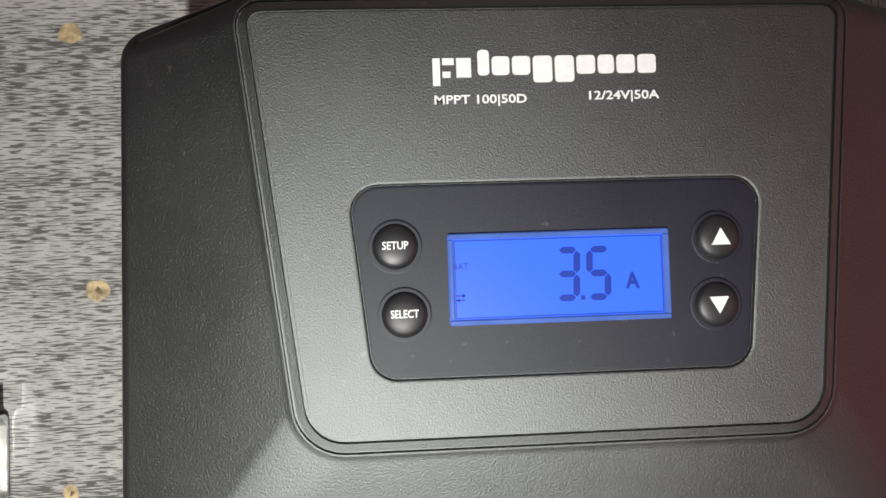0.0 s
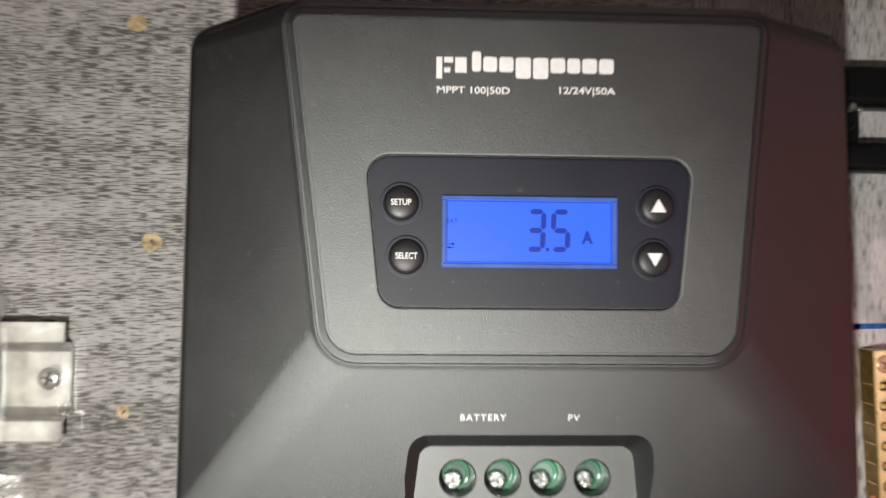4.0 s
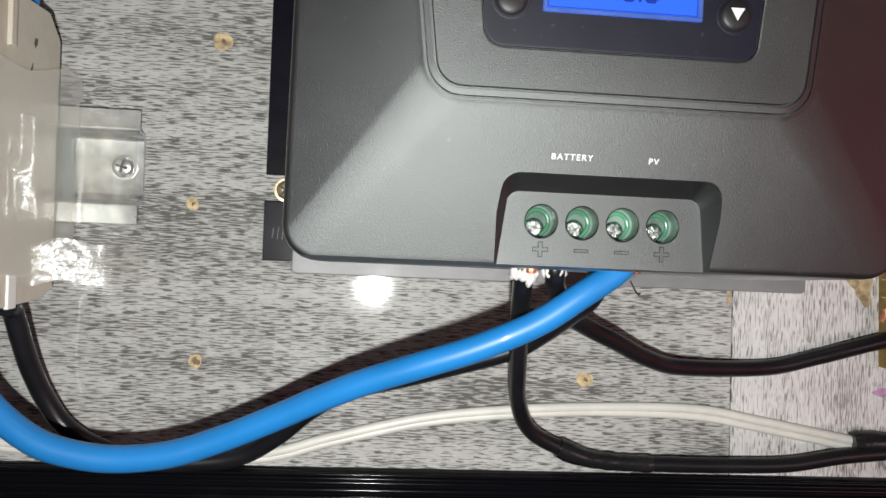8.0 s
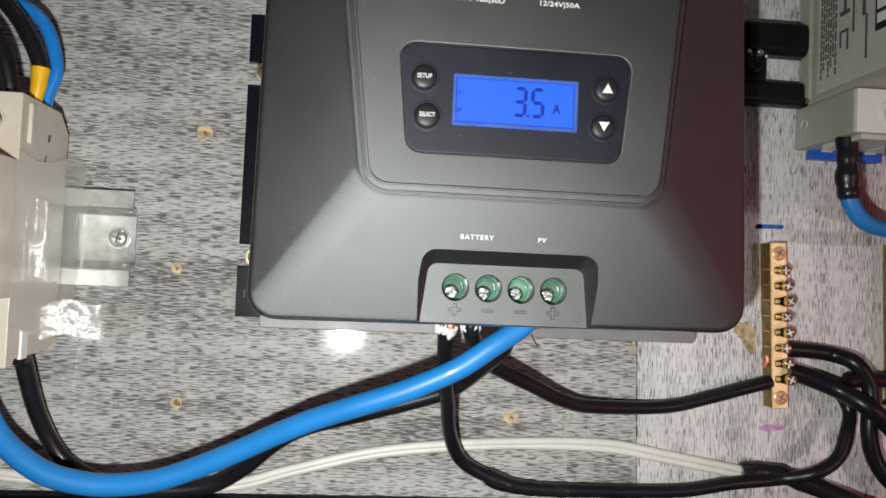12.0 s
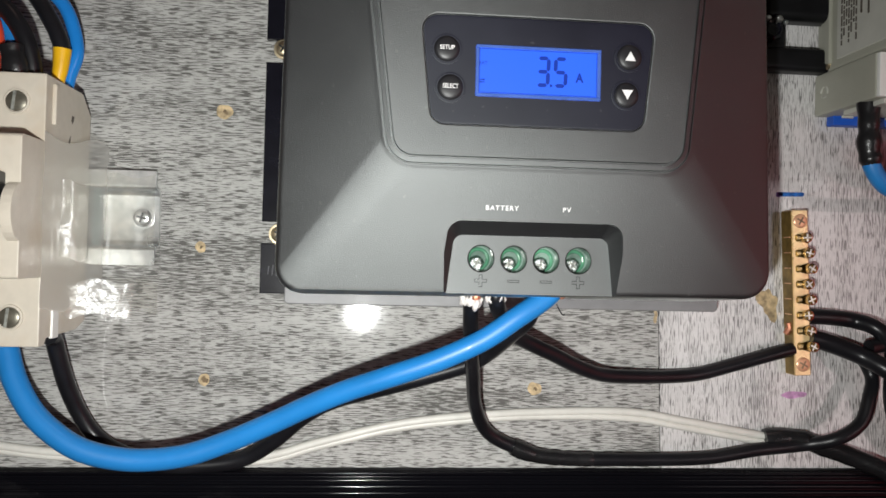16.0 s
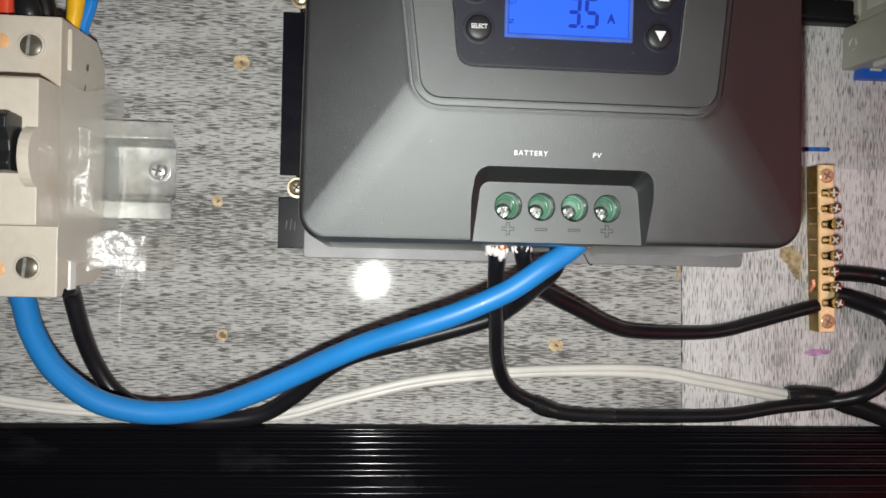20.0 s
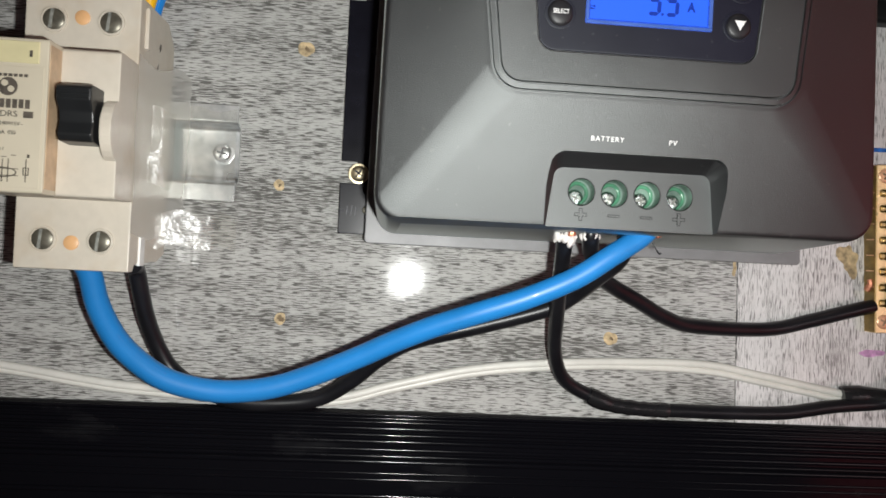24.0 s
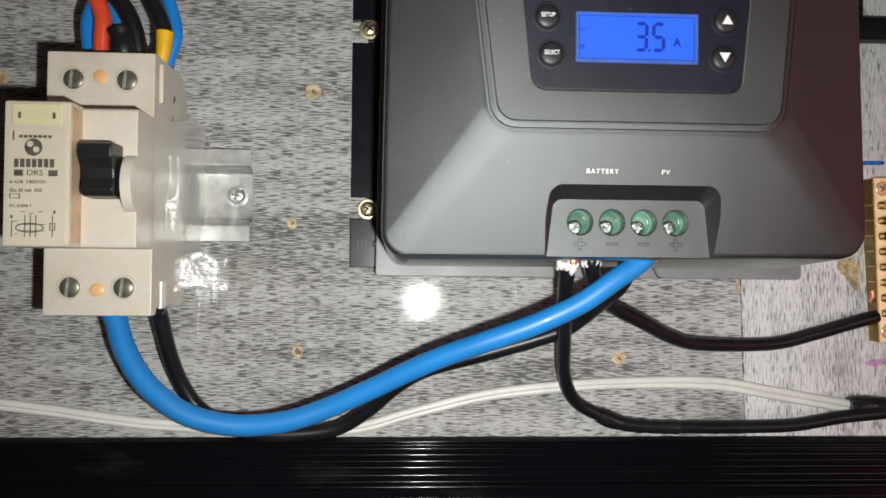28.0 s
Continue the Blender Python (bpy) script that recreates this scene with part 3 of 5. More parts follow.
rim = eaves(0.0088, 0.1612, 0.0102, 0.1580, -0.0188, 0.0984, 0.0085, 0.0060, 0.0074, 0.0055, 0.0195, 0.0011)
back = eaves(0.0094, 0.1675, 0.0085, 0.1645, -0.0212, 0.1050, 0.0070, 0.0080, 0.0060, 0.0050, 0.0195)
panel = eaves(0.0410, 0.1293, 0.0318, 0.1358, 0.0194, 0.0938, 0.0085, 0.0042, 0.0002, 0.0002, 0.0120)
bezel = eaves(0.0531, 0.1156, 0.0497, 0.1186, 0.0310, 0.0629, 0.0046, 0.0046, 0.0001, 0.0001, 0.0120)
shell_bm = skin([(back, -0.0125), (rim, -0.0686), (inset(rim, 0.0002), -0.0697), (inset(rim, 0.0006), -0.0704), (inset(rim, 0.0012), -0.0708), (inset(rim, 0.0020), -0.0711), (inset(panel, -0.0016), -0.0800),
                 (inset(panel, -0.0004), -0.0808), (panel, -0.0808), (inset(panel, 0.0001), -0.0800), (inset(panel, 0.0005), -0.0800), (inset(panel, 0.0006), -0.0812),
                 (inset(panel, 0.0019), -0.0816), (inset(panel, 0.0020), -0.0808), (inset(panel, 0.0025), -0.0808), (inset(panel, 0.0027), -0.0818),
                 (inset(bezel, -0.0004), -0.0818), (bezel, -0.0816), (inset(bezel, 0.0002), -0.0810)])


def carve(bm, cutters):
    """The solid bm less the cutters, as a new bmesh."""
    base = link_bm("carve_base", bm, M_SHELL)
    tools = []
    for c in cutters:
        t = link_bm("carve_tool", c, M_SHELL)
        mod = base.modifiers.new("cut", "BOOLEAN")
        mod.operation, mod.object, mod.solver = "DIFFERENCE", t, "EXACT"
        tools.append(t)
    bpy.context.view_layer.update()
    me = bpy.data.meshes.new_from_object(base.evaluated_get(bpy.context.evaluated_depsgraph_get()))
    out = bmesh.new()
    out.from_mesh(me)
    for o in (base, *tools):
        d = o.data
        bpy.data.objects.remove(o)
        bpy.data.meshes.remove(d)
    return out


TERM_X = (0.0703, 0.0803, 0.0903, 0.1003)
recess = rounded([(0.0545, -0.040), (0.1158, -0.040), (0.1118, 0.0040), (0.0597, 0.0040)], [0.001, 0.001, 0.0045, 0.0045], 6)
recess_floor = rounded([(0.0572, -0.040), (0.1133, -0.040), (0.1092, 0.0000), (0.0620, 0.0000)], [0.001, 0.001, 0.0030, 0.0030], 6)
cut_recess = skin([(recess, -0.095), (recess, -0.0740), (recess_floor, -0.0692)])
cut_holes = bmesh.new()
for x in TERM_X:
    join(cut_holes, moved(lathe([(0.0041, -0.012), (0.0041, 0.012)], 28), x, -0.0692, -0.0070))
cut_foot = side_prism([(-0.0760, -0.0163), (-0.0700, -0.0175), (-0.0600, -0.0197), (-0.0600, -0.0300), (-0.0760, -0.0300)], 0.0, 0.18)
part("cover", carve(shell_bm, [cut_recess, cut_holes, cut_foot]), M_SHELL, ctrl, "dark grey grained plastic cover", smooth=40)

# back plate, flange and its screws
part("base_plate", prism(rounded([(0.0052, -0.0252), (0.1708, -0.0252), (0.1690, 0.1040), (0.0070, 0.1040)], [0.0015] * 4, 3), -0.0125, -0.0030, 0.0005), M_PLATE, ctrl, "grey metal back plate")
flange = [(0.0070, -0.0220), (-0.0051, -0.0220), (-0.0051, -0.0030), (0.0012, -0.0030), (0.0012, 0.0053), (-0.0049, 0.0053), (-0.0049, 0.0660), (0.0012, 0.0660),
          (0.0012, 0.0750), (-0.0049, 0.0750), (-0.0049, 0.0932), (0.0070, 0.0932)]
part("mounting_flange", prism(flange[::-1], -0.0030, -0.0005, 0.0003), M_FLANGE, ctrl, "black sheet-metal flange with two screw slots", smooth=None)
for z in (0.0708, 0.0006):
    cross_screw(ctrl, "flange_screw", 0.0018, -0.0046, z, 0.0030, M_YSTEEL, 0.0020, 35, 0.0038, "yellow zinc cross-slot screw")
cross_screw(ctrl, "rivet", 0.0052, -0.0030, -0.0128, 0.0016, M_STEEL, 0.0012, 10)

emb = bmesh.new()
for dx, dz, w, hh in ((-0.0020, 0.0, 0.0003, 0.0032), (-0.0004, 0.0003, 0.0003, 0.0040), (0.0011, 0.0, 0.0003, 0.0032)):
    join(emb, box(dx - w / 2, dx + w / 2, -0.00312, -0.0029, dz - hh / 2, dz + hh / 2))
part("embossed_mark", moved(emb, 0.0000, 0, -0.0134, 0, 6, 0), M_DUST, ctrl, "small pale embossed mark", smooth=None)

# bezel, buttons and display
bz = part("display_bezel", skin([(inset(bezel, 0.0002), -0.0808), (inset(bezel, 0.0004), -0.0813), (inset(bezel, 0.0009), -0.0814)]), M_BEZEL, ctrl, "black display surround")
LX0, LX1, LZ0, LZ1 = 0.0658, 0.1024, 0.0395, 0.0544
lcd = part("display", skin([(rounded([(LX0, LZ0), (LX1, LZ0), (LX1, LZ1), (LX0, LZ1)], [0.0003] * 4, 2), -0.0808), (rounded([(LX0, LZ0), (LX1, LZ0), (LX1, LZ1), (LX0, LZ1)], [0.0003] * 4, 2), -0.08165)]),
           M_LCD, ctrl, "blue backlit display reading 3.5 A", smooth=None)
for nm, b in (("display_edge", (LX0, LX1, -0.0821, -0.0815, LZ1 - 0.0009, LZ1)), ("display_edge", (LX0, LX1, -0.0821, -0.0815, LZ0, LZ0 + 0.0009)),
              ("display_edge", (LX0, LX0 + 0.0009, -0.0821, -0.0815, LZ0 + 0.0009, LZ1 - 0.0009)), ("display_edge", (LX1 - 0.0011, LX1, -0.0821, -0.0815, LZ0 + 0.0009, LZ1 - 0.0009))):
    part(nm, box(*b, 0.0002, 1), M_LCDRIM, lcd, smooth=None)
for b in ((LX0 + 0.0010, LX1 - 0.0012, LZ1 - 0.00125, LZ1 - 0.0011), (LX0 + 0.0010, LX1 - 0.0012, LZ0 + 0.0011, LZ0 + 0.00125), (LX0 + 0.0010, LX0 + 0.00115, LZ0 + 0.0011, LZ1 - 0.0011), (LX1 - 0.00135, LX1 - 0.0012, LZ0 + 0.0011, LZ1 - 0.0011)):
    part("display_line", box(b[0], b[1], -0.08175, -0.0816, b[2], b[3]), M_SEG, lcd, smooth=None)
SEG = {"3": "abgcd", "5": "afgcd"}


def digit(ch, x, z, w, hgt):
    """One seven-segment digit: x, z its lower left corner."""
    t = 0.0011
    bm = bmesh.new()
    def bar(x0, z0, x1, z1):
        sh = lambda zz: (zz - z) * 0.04
        d = t / 2
        if abs(z1 - z0) < 1e-9:
            o = [(x0 + d, z0 - d), (x1 - d, z0 - d), (x1, z0), (x1 - d, z0 + d), (x0 + d, z0 + d), (x0, z0)]
        else:
            o = [(x0, z0), (x0 + d, z0 + d), (x0 + d, z1 - d), (x0, z1), (x0 - d, z1 - d), (x0 - d, z0 + d)]
        join(bm, prism([(p + sh(q), q) for p, q in o], -0.08175, -0.08160))
    g, m = 0.00012, z + hgt / 2
    segs = {"a": (x + g, z + hgt, x + w - g, z + hgt), "g": (x + g, m, x + w - g, m), "d": (x + g, z, x + w - g, z),
            "f": (x, m + g, x, z + hgt - g), "b": (x + w, m + g, x + w, z + hgt - g), "e": (x, z + g, x, m - g), "c": (x + w, z + g, x + w, m - g)}
    for k in SEG[ch]:
        bar(*segs[k])
    return bm


part("digit", digit("3", 0.0836, 0.0434, 0.0031, 0.0078), M_SEG, lcd, "dark display digit 3", smooth=None)
part("digit", digit("5", 0.0888, 0.0434, 0.0031, 0.0078), M_SEG, lcd, "dark display digit 5", smooth=None)
part("decimal_point", box(0.0874, 0.0881, -0.08175, -0.0816, 0.0430, 0.0437), M_SEG, lcd, smooth=None)
part("unit_letter", letters("A", 0.0025, 0.0961, -0.0817, 0.0458, bold=0.00015, wide=0.85), M_SEG, lcd, "display letter A", smooth=None)
part("display_word", letters("BAT", 0.0011, 0.0678, -0.0817, 0.0490, wide=0.9), M_SEG, lcd, smooth=None)
arrows = bmesh.new()
for z, s in ((0.0443, 1), (0.0436, -1)):
    join(arrows, box(0.0670, 0.0684, -0.08175, -0.0816, z - 0.00012, z + 0.00012))
    join(arrows, prism([(0.0677 + s * 0.0008, z), (0.0677 + s * 0.0002, z + 0.0004), (0.0677 + s * 0.0002, z - 0.0004)], -0.08175, -0.0816))
part("arrow_symbol", arrows, M_SEG, lcd, smooth=None)

for x, z, what in ((0.0573, 0.0526, "SETUP"), (0.0585, 0.0416, "SELECT"), (0.1107, 0.0526, "up"), (0.1100, 0.0415, "down")):
    well = part("button_well", moved(lathe([(0.0044, 0.0), (0.0044, 0.0004), (0.0041, 0.0005)], 28), x, -0.0813, z), M_BEZEL, bz)
    btn = part("button", moved(lathe([(0.0036, 0.0), (0.0037, 0.0008), (0.0034, 0.0013), (0.0028, 0.0016), (0.0018, 0.0018), (0.0006, 0.00185)], 28), x, -0.0812, z), M_BUTTON, ctrl, "round domed black rubber button")
    if what in ("SETUP", "SELECT"):
        part("button_word", letters(what, 0.00125, x, -0.08308, z + 0.0001, wide=0.85 if what == "SETUP" else 0.78, bold=0.00002), M_PRINT, btn, "white word " + what, smooth=None)
    else:
        s = 1 if what == "up" else -1
        part("arrow_mark", prism([(x - 0.0016, z - s * 0.0013), (x + 0.0016, z - s * 0.0013), (x, z + s * 0.0015)][::s], -0.0832, -0.0826), M_PRINT, btn, "white triangle", smooth=None)

# printing on the panel; the maker's mark as plain bars
mark = bmesh.new()
for b in ((0.0643, 0.0655, 0.0787, 0.0832), (0.0659, 0.0678, 0.0821, 0.0832), (0.0659, 0.0672, 0.0800, 0.0810), (0.0682, 0.0706, 0.0800, 0.0832)):
    join(mark, box(b[0], b[1], -0.0820, -0.0817, b[2], b[3]))
part("maker_mark", mark, M_PRINT, ctrl, "plain white printed mark", smooth=None)
xx = 0.0717
for w, lo, hi in ((0.0019, 0.0803, 0.0845), (0.0029, 0.0803, 0.0834), (0.0030, 0.0803, 0.0834), (0.0032, 0.0790, 0.0834), (0.0032, 0.0790, 0.0834), (0.0031, 0.0803, 0.0834),
                  (0.0027, 0.0803, 0.0834), (0.0031, 0.0803, 0.0834), (0.0031, 0.0803, 0.0834)):
    part("maker_bar", prism(rounded([(xx, lo), (xx + w, lo), (xx + w, hi), (xx, hi)], [0.0006] * 4, 3), -0.0820, -0.0817), M_PRINT, ctrl, "plain white printed bar", smooth=None)
    xx += w + 0.00045
part("model_line", letters("MPPT 100|50D", 0.00140, 0.0643, -0.0819, 0.0763, "LEFT", bold=0.00003, length=0.0152), M_PRINT, ctrl, "small white print MPPT 100|50D", smooth=None)
part("rating_line", letters("12/24V|50A", 0.00140, 0.1018, -0.0819, 0.0766, "RIGHT", bold=0.00003, length=0.0118), M_PRINT, ctrl, "small white print 12/24V|50A", smooth=None)
SLOPE = math.degrees(math.atan2(0.0090, 0.0340))


def on_slope(z):
    return -0.0710 - (z + 0.0162) * 0.0090 / 0.0340 - 0.00008


for word_, x in (("BATTERY", 0.0750), ("PV", 0.0943)):
    part("terminal_word", letters(word_, 0.0014, x, 0, 0, bold=0.00002, wide=1.02, space=1.22, turn=pose(x, on_slope(0.0078), 0.0078, 90 + SLOPE, 0, 0)), M_PRINT, ctrl, "white print " + word_, smooth=None)

# four screw terminals in green wells
for i, x in enumerate(TERM_X):
    well = part("terminal_block", moved(lathe([(0.0046, -0.001), (0.0046, 0.0045), (0.00400, 0.0045), (0.0038, 0.0008), (0.0010, 0.0007)], 28), x, -0.0640, -0.0070), M_GREYGREEN, ctrl, "pale lining of a screw terminal")
    part("hole_edge", tube([(x + 0.00405 * math.cos(a), -0.0692, -0.0070 + 0.00405 * math.sin(a)) for a in [2 * math.pi * k / 12 for k in range(13)]], 0.00016, 6, 3), M_MARK, well, smooth=60)
    ringpts = [(x - 0.0004 + 0.0030 * math.cos(a), -0.0650, -0.0071 + 0.0030 * math.sin(a)) for a in [2 * math.pi * k / 12 for k in range(13)]]
    part("green_collar", tube(ringpts, 0.0006, 8, 3), M_GREEN, well, "green plastic collar", smooth=60)
    cross_screw(well, "terminal_screw", x - 0.0009, -0.0645, -0.0085, 0.0025, M_SCREW, 0.0014, 20 + 37 * i, slot_mat=M_GREYSLOT)
    bars = bmesh.new()
    z = -0.0137
    plus = i in (0, 3)
    w, t = (0.0019, 0.00055) if plus else (0.0018, 0.00042)
    o = [(-w, -t), (-t, -t), (-t, -w), (t, -w), (t, -t), (w, -t), (w, t), (t, t), (t, w), (-t, w), (-t, t), (-w, t)] if plus else [(-w, -t), (w, -t), (w, t), (-w, t)]
    out = prism([(x + a, z + b) for a, b in o], -0.06935, -0.0690)
    join(bars, out)
    pm = part("polarity_mark", bars, M_MARK, ctrl, "embossed " + ("plus" if plus else "minus") + " sign", smooth=None)
    k = 0.00022
    o2 = [(-w + k, -t + k), (-t + k, -t + k), (-t + k, -w + k), (t - k, -w + k), (t - k, -t + k), (w - k, -t + k), (w - k, t - k), (t - k, t - k), (t - k, w - k), (-t + k, w - k), (-t + k, t - k), (-w + k, t - k)] if plus else [(-w + k, -t + k), (w - k, -t + k), (w - k, t - k), (-w + k, t - k)]
    part("mark_face", prism([(x + a, z + b) for a, b in o2], -0.0695, -0.0692), M_SHELL, pm, smooth=None)

# ---- the residual-current breaker on its rail ----
din = thing("din_rail", "zinc-plated steel DIN rail, cut short, screwed to the board", "DIN rail")
def bend(cy, cz, r, a0, a1):
    return [(cy + r * math.cos(radians(a0 + (a1 - a0) * k / 5)), cz + r * math.sin(radians(a0 + (a1 - a0) * k / 5))) for k in range(6)]


half = [(-0.0065, 0.0175), (-0.0075, 0.0175)] + bend(-0.0060, 0.0125, 0.0015, 180, 270)[:1] + [(-0.0075, 0.0118)] + bend(-0.0062, 0.0118, 0.0013, 180, 270) + bend(-0.0045, 0.0080, 0.0025, 90, 0)
front = half[1:]
back_ = [(y + 0.0010, z + 0.0008) for y, z in half[2:]]
sec = front + [(y, -z) for y, z in front[::-1]] + [(-0.0065, -0.0175)] + [(y, -z) for y, z in back_] + back_[::-1] + [(-0.0065, 0.0175)]
rail_bm = side_prism([(y, z + 0.0051) for y, z in sec], -0.1035, -0.0430)
part("rail_section", rail_bm, M_ZINC, din, smooth=50)
cross_screw(din, "rail_screw", -0.0490, -0.0022, 0.0054, 0.0034, M_ZINC, 0.0018, 15, 0.0042)

rcd = thing("circuit_breaker", "cream residual-current circuit breaker with black toggle, switched on", "circuit breaker")
bx0, bx1 = -0.1018, -0.0668
side_out = [(-0.0080, -0.0330), (-0.0080, 0.0420), (-0.0160, 0.0485), (-0.0465, 0.0485), (-0.0465, -0.0385), (-0.0420, -0.0385), (-0.0405, -0.0362), (-0.0160, -0.0356)]
part("breaker_body", side_prism(side_out, bx0, bx1, 0.0006), M_CREAM, rcd, "cream plastic body")
part("toggle_housing", side_prism([(-0.0460, -0.0165), (-0.0460, 0.0270), (-0.0610, 0.0270), (-0.0620, 0.0262), (-0.0620, -0.0160), (-0.0612, -0.0165)], -0.0838, -0.0668, 0.0005), M_CREAM, rcd)
part("label_housing", side_prism([(-0.0460, -0.0165), (-0.0460, 0.0272), (-0.0695, 0.0272), (-0.0700, 0.0266), (-0.0700, -0.0160), (-0.0692, -0.0165)], -0.1030, -0.0838, 0.0005), M_CREAM2, rcd, "raised cream label housing")
cheek = [(-0.0600, -0.0060)] + [(-0.0605 - 0.0072 * math.sin(math.pi * k / 12), 0.0035 - 0.0090 * math.cos(math.pi * k / 12)) for k in range(13)] + [(-0.0600, 0.0130)]
part("toggle_guard", side_prism(cheek, -0.0702, -0.0669, 0.0004), M_CREAM, rcd)
part("yellowed_step", box(-0.0840, -0.0836, -0.0692, -0.0618, -0.0150, 0.0258), M_GRIME, rcd, "brown yellowed step beside the label", smooth=None)
tog = side_prism([(-0.0600, -0.0015), (-0.0690, -0.0010), (-0.0702, 0.0010), (-0.0690, 0.0045), (-0.0695, 0.0075), (-0.0720, 0.0105), (-0.0722, 0.0140), (-0.0700, 0.0152), (-0.0600, 0.0152)], -0.0808, -0.0712, 0.0006)
tg = part("toggle", tog, M_TOGGLE, rcd, "black ribbed toggle lever")
for z in (0.0112, 0.0124, 0.0136):
    part("grip_rib", box(-0.0804, -0.0716, -0.0725, -0.0718, z - 0.0003, z + 0.0003, 0.0001, 1), M_TOGGLE, tg)
for z in (0.0392, -0.0292):
    for x in (-0.0930, -0.0757):
        t = part("terminal_hole", moved(lathe([(0.0042, 0.0), (0.0041, 0.0006), (0.0036, 0.0007), (0.0034, 0.0003)], 26), x, -0.0465, z), M_CREAM, rcd)
        # no deep recess is cut; its shade is in the screw's dark colour
        s = part("terminal_screw", moved(lathe([(0.0033, 0.0), (0.0033, 0.0005), (0.0029, 0.0008), (0.0018, 0.0011), (0.0003, 0.0012)], 26), x, -0.0465, z), M_STEEL, rcd, "slotted steel terminal screw")
        part("slot", moved(box(-0.00045, 0.00045, -0.0002, 0.0002, -0.0030, 0.0030), x - 0.0005, -0.04765, z, 0, 6, 0), M_GREYSLOT, s, smooth=None)
    part("seal_plug", moved(lathe([(0.0023, 0.0), (0.0023, 0.0004), (0.0015, 0.0007), (0.0003, 0.0008)], 22), -0.0844, -0.0465, z + (0.001 if z > 0 else -0.0008)), M_ORANGE, rcd, "orange sealing plug")
for sx, sy, sz, sr in ((-0.0667, -0.0250, 0.0375, 0.0019), (-0.0667, -0.0270, 0.0300, 0.0014), (-0.0667, -0.0330, -0.0020, 0.0010), (-0.0667, -0.0380, 0.0050, 0.0007)):
    part("dirt_mark", moved(blob(sr, 0.00008, int(sz * 9000), 14, 0.9, 0.45), sx - 0.0001, sy, sz, 0, 20, 90), M_INK, rcd, "small dirt mark", smooth=None)
part("side_rib", box(-0.0672, -0.0656, -0.0416, -0.0386, 0.0330, 0.0462, 0.0004), M_CREAM, rcd)
part("side_tab", box(-0.0674, -0.0661, -0.0378, -0.0330, -0.0366, -0.0270, 0.0003), M_OFFWHITE, rcd)
part("label_window", box(-0.1007, -0.0863, -0.0703, -0.0698, 0.0200, 0.0262, 0.0002, 1), M_LABELY, rcd, "pale yellow card window")
part("label_plate", box(-0.1020, -0.0848, -0.0702, -0.0698, -0.0150, 0.0190, 0.0001, 1), M_CREAM2, rcd, "printed label")
Ys = -0.07035
for txt, hgt, x, z, al, wd in (("DRS", 0.0017, -0.0938, 0.0055, "CENTER", 1.1), ("In 63A  240/415V~", 0.0011, -0.1010, 0.0028, "LEFT", 0.92),
                               ("I\u0394n 30 mA  050", 0.0011, -0.1010, 0.0003, "LEFT", 0.92), ("IEC 61008-1", 0.0010, -0.1010, -0.0043, "LEFT", 0.9)):
    part("label_line", letters(txt, hgt, x, Ys, z, al, wide=wd), M_INK, rcd, "small dark print " + txt.replace("\u0394", "delta "), smooth=None)
def ink(name, rects, label=""):
    for x0, x1, z0, z1 in rects:
        part(name, box(x0, x1, Ys - 0.0001, Ys + 0.0001, z0, z1), M_INK, rcd, label, smooth=None)
ink("maker_bar", [(-0.0998 + i * 0.00172, -0.0998 + i * 0.00172 + 0.00125, 0.0072, 0.0097) for i in range(7)], "plain dark printed bar")
ink("label_block", [(-0.0998, -0.0972, 0.0046, 0.0064), (-0.0898, -0.0872, 0.0046, 0.0064)])
ink("label_bar", [(-0.0985 + 0.0014 * i, -0.0985 + 0.0014 * i + 0.0010, 0.0160, 0.0168) for i in range(7)] + [(-0.1003, -0.0999, 0.0152, 0.0180)])
lg = lathe([(0.0026, 0), (0.0026, 0.0001), (0.0001, 0.0001)], 26)
part("maker_disc", moved(lg, -0.0943, Ys, 0.0132), M_INK, rcd, "plain dark printed disc")
for dx, dz in ((-0.0009, 0.0009), (0.0009, -0.0007)):
    part("disc_light", moved(lathe([(0.0009, 0), (0.0009, 0.00015), (0.0001, 0.00015)], 18), -0.0943 + dx, Ys - 0.0001, 0.0132 + dz), M_CREAM2, rcd, smooth=None)
part("wiring_loop", tube([(-0.0950 + 0.0040 * math.cos(2 * math.pi * k / 14), Ys, -0.0108 + 0.0013 * math.sin(2 * math.pi * k / 14)) for k in range(15)], 0.00016, 6, 3), M_INK, rcd, smooth=60)
ink("wiring_switch", [(-0.0978, -0.0964, -0.0061, -0.0059), (-0.0952, -0.0938, -0.0066, -0.0064), (-0.0926, -0.0912, -0.0061, -0.0059), (-0.1006, -0.1000, -0.0080, -0.0070), (-0.0882, -0.0876, -0.0066, -0.0056)])
for x in (-0.0985, -0.0885):
    part("window_notch", box(x - 0.0004, x + 0.0004, -0.07045, -0.0702, 0.0218, 0.0236), M_INK, rcd, smooth=None)
ink("circuit_symbol", [(-0.1010, -0.0980, -0.0021, -0.0019), (-0.1010, -0.0980, -0.0009, -0.0007), (-0.1010, -0.1008, -0.0021, -0.0007), (-0.0982, -0.0980, -0.0021, -0.0007)])
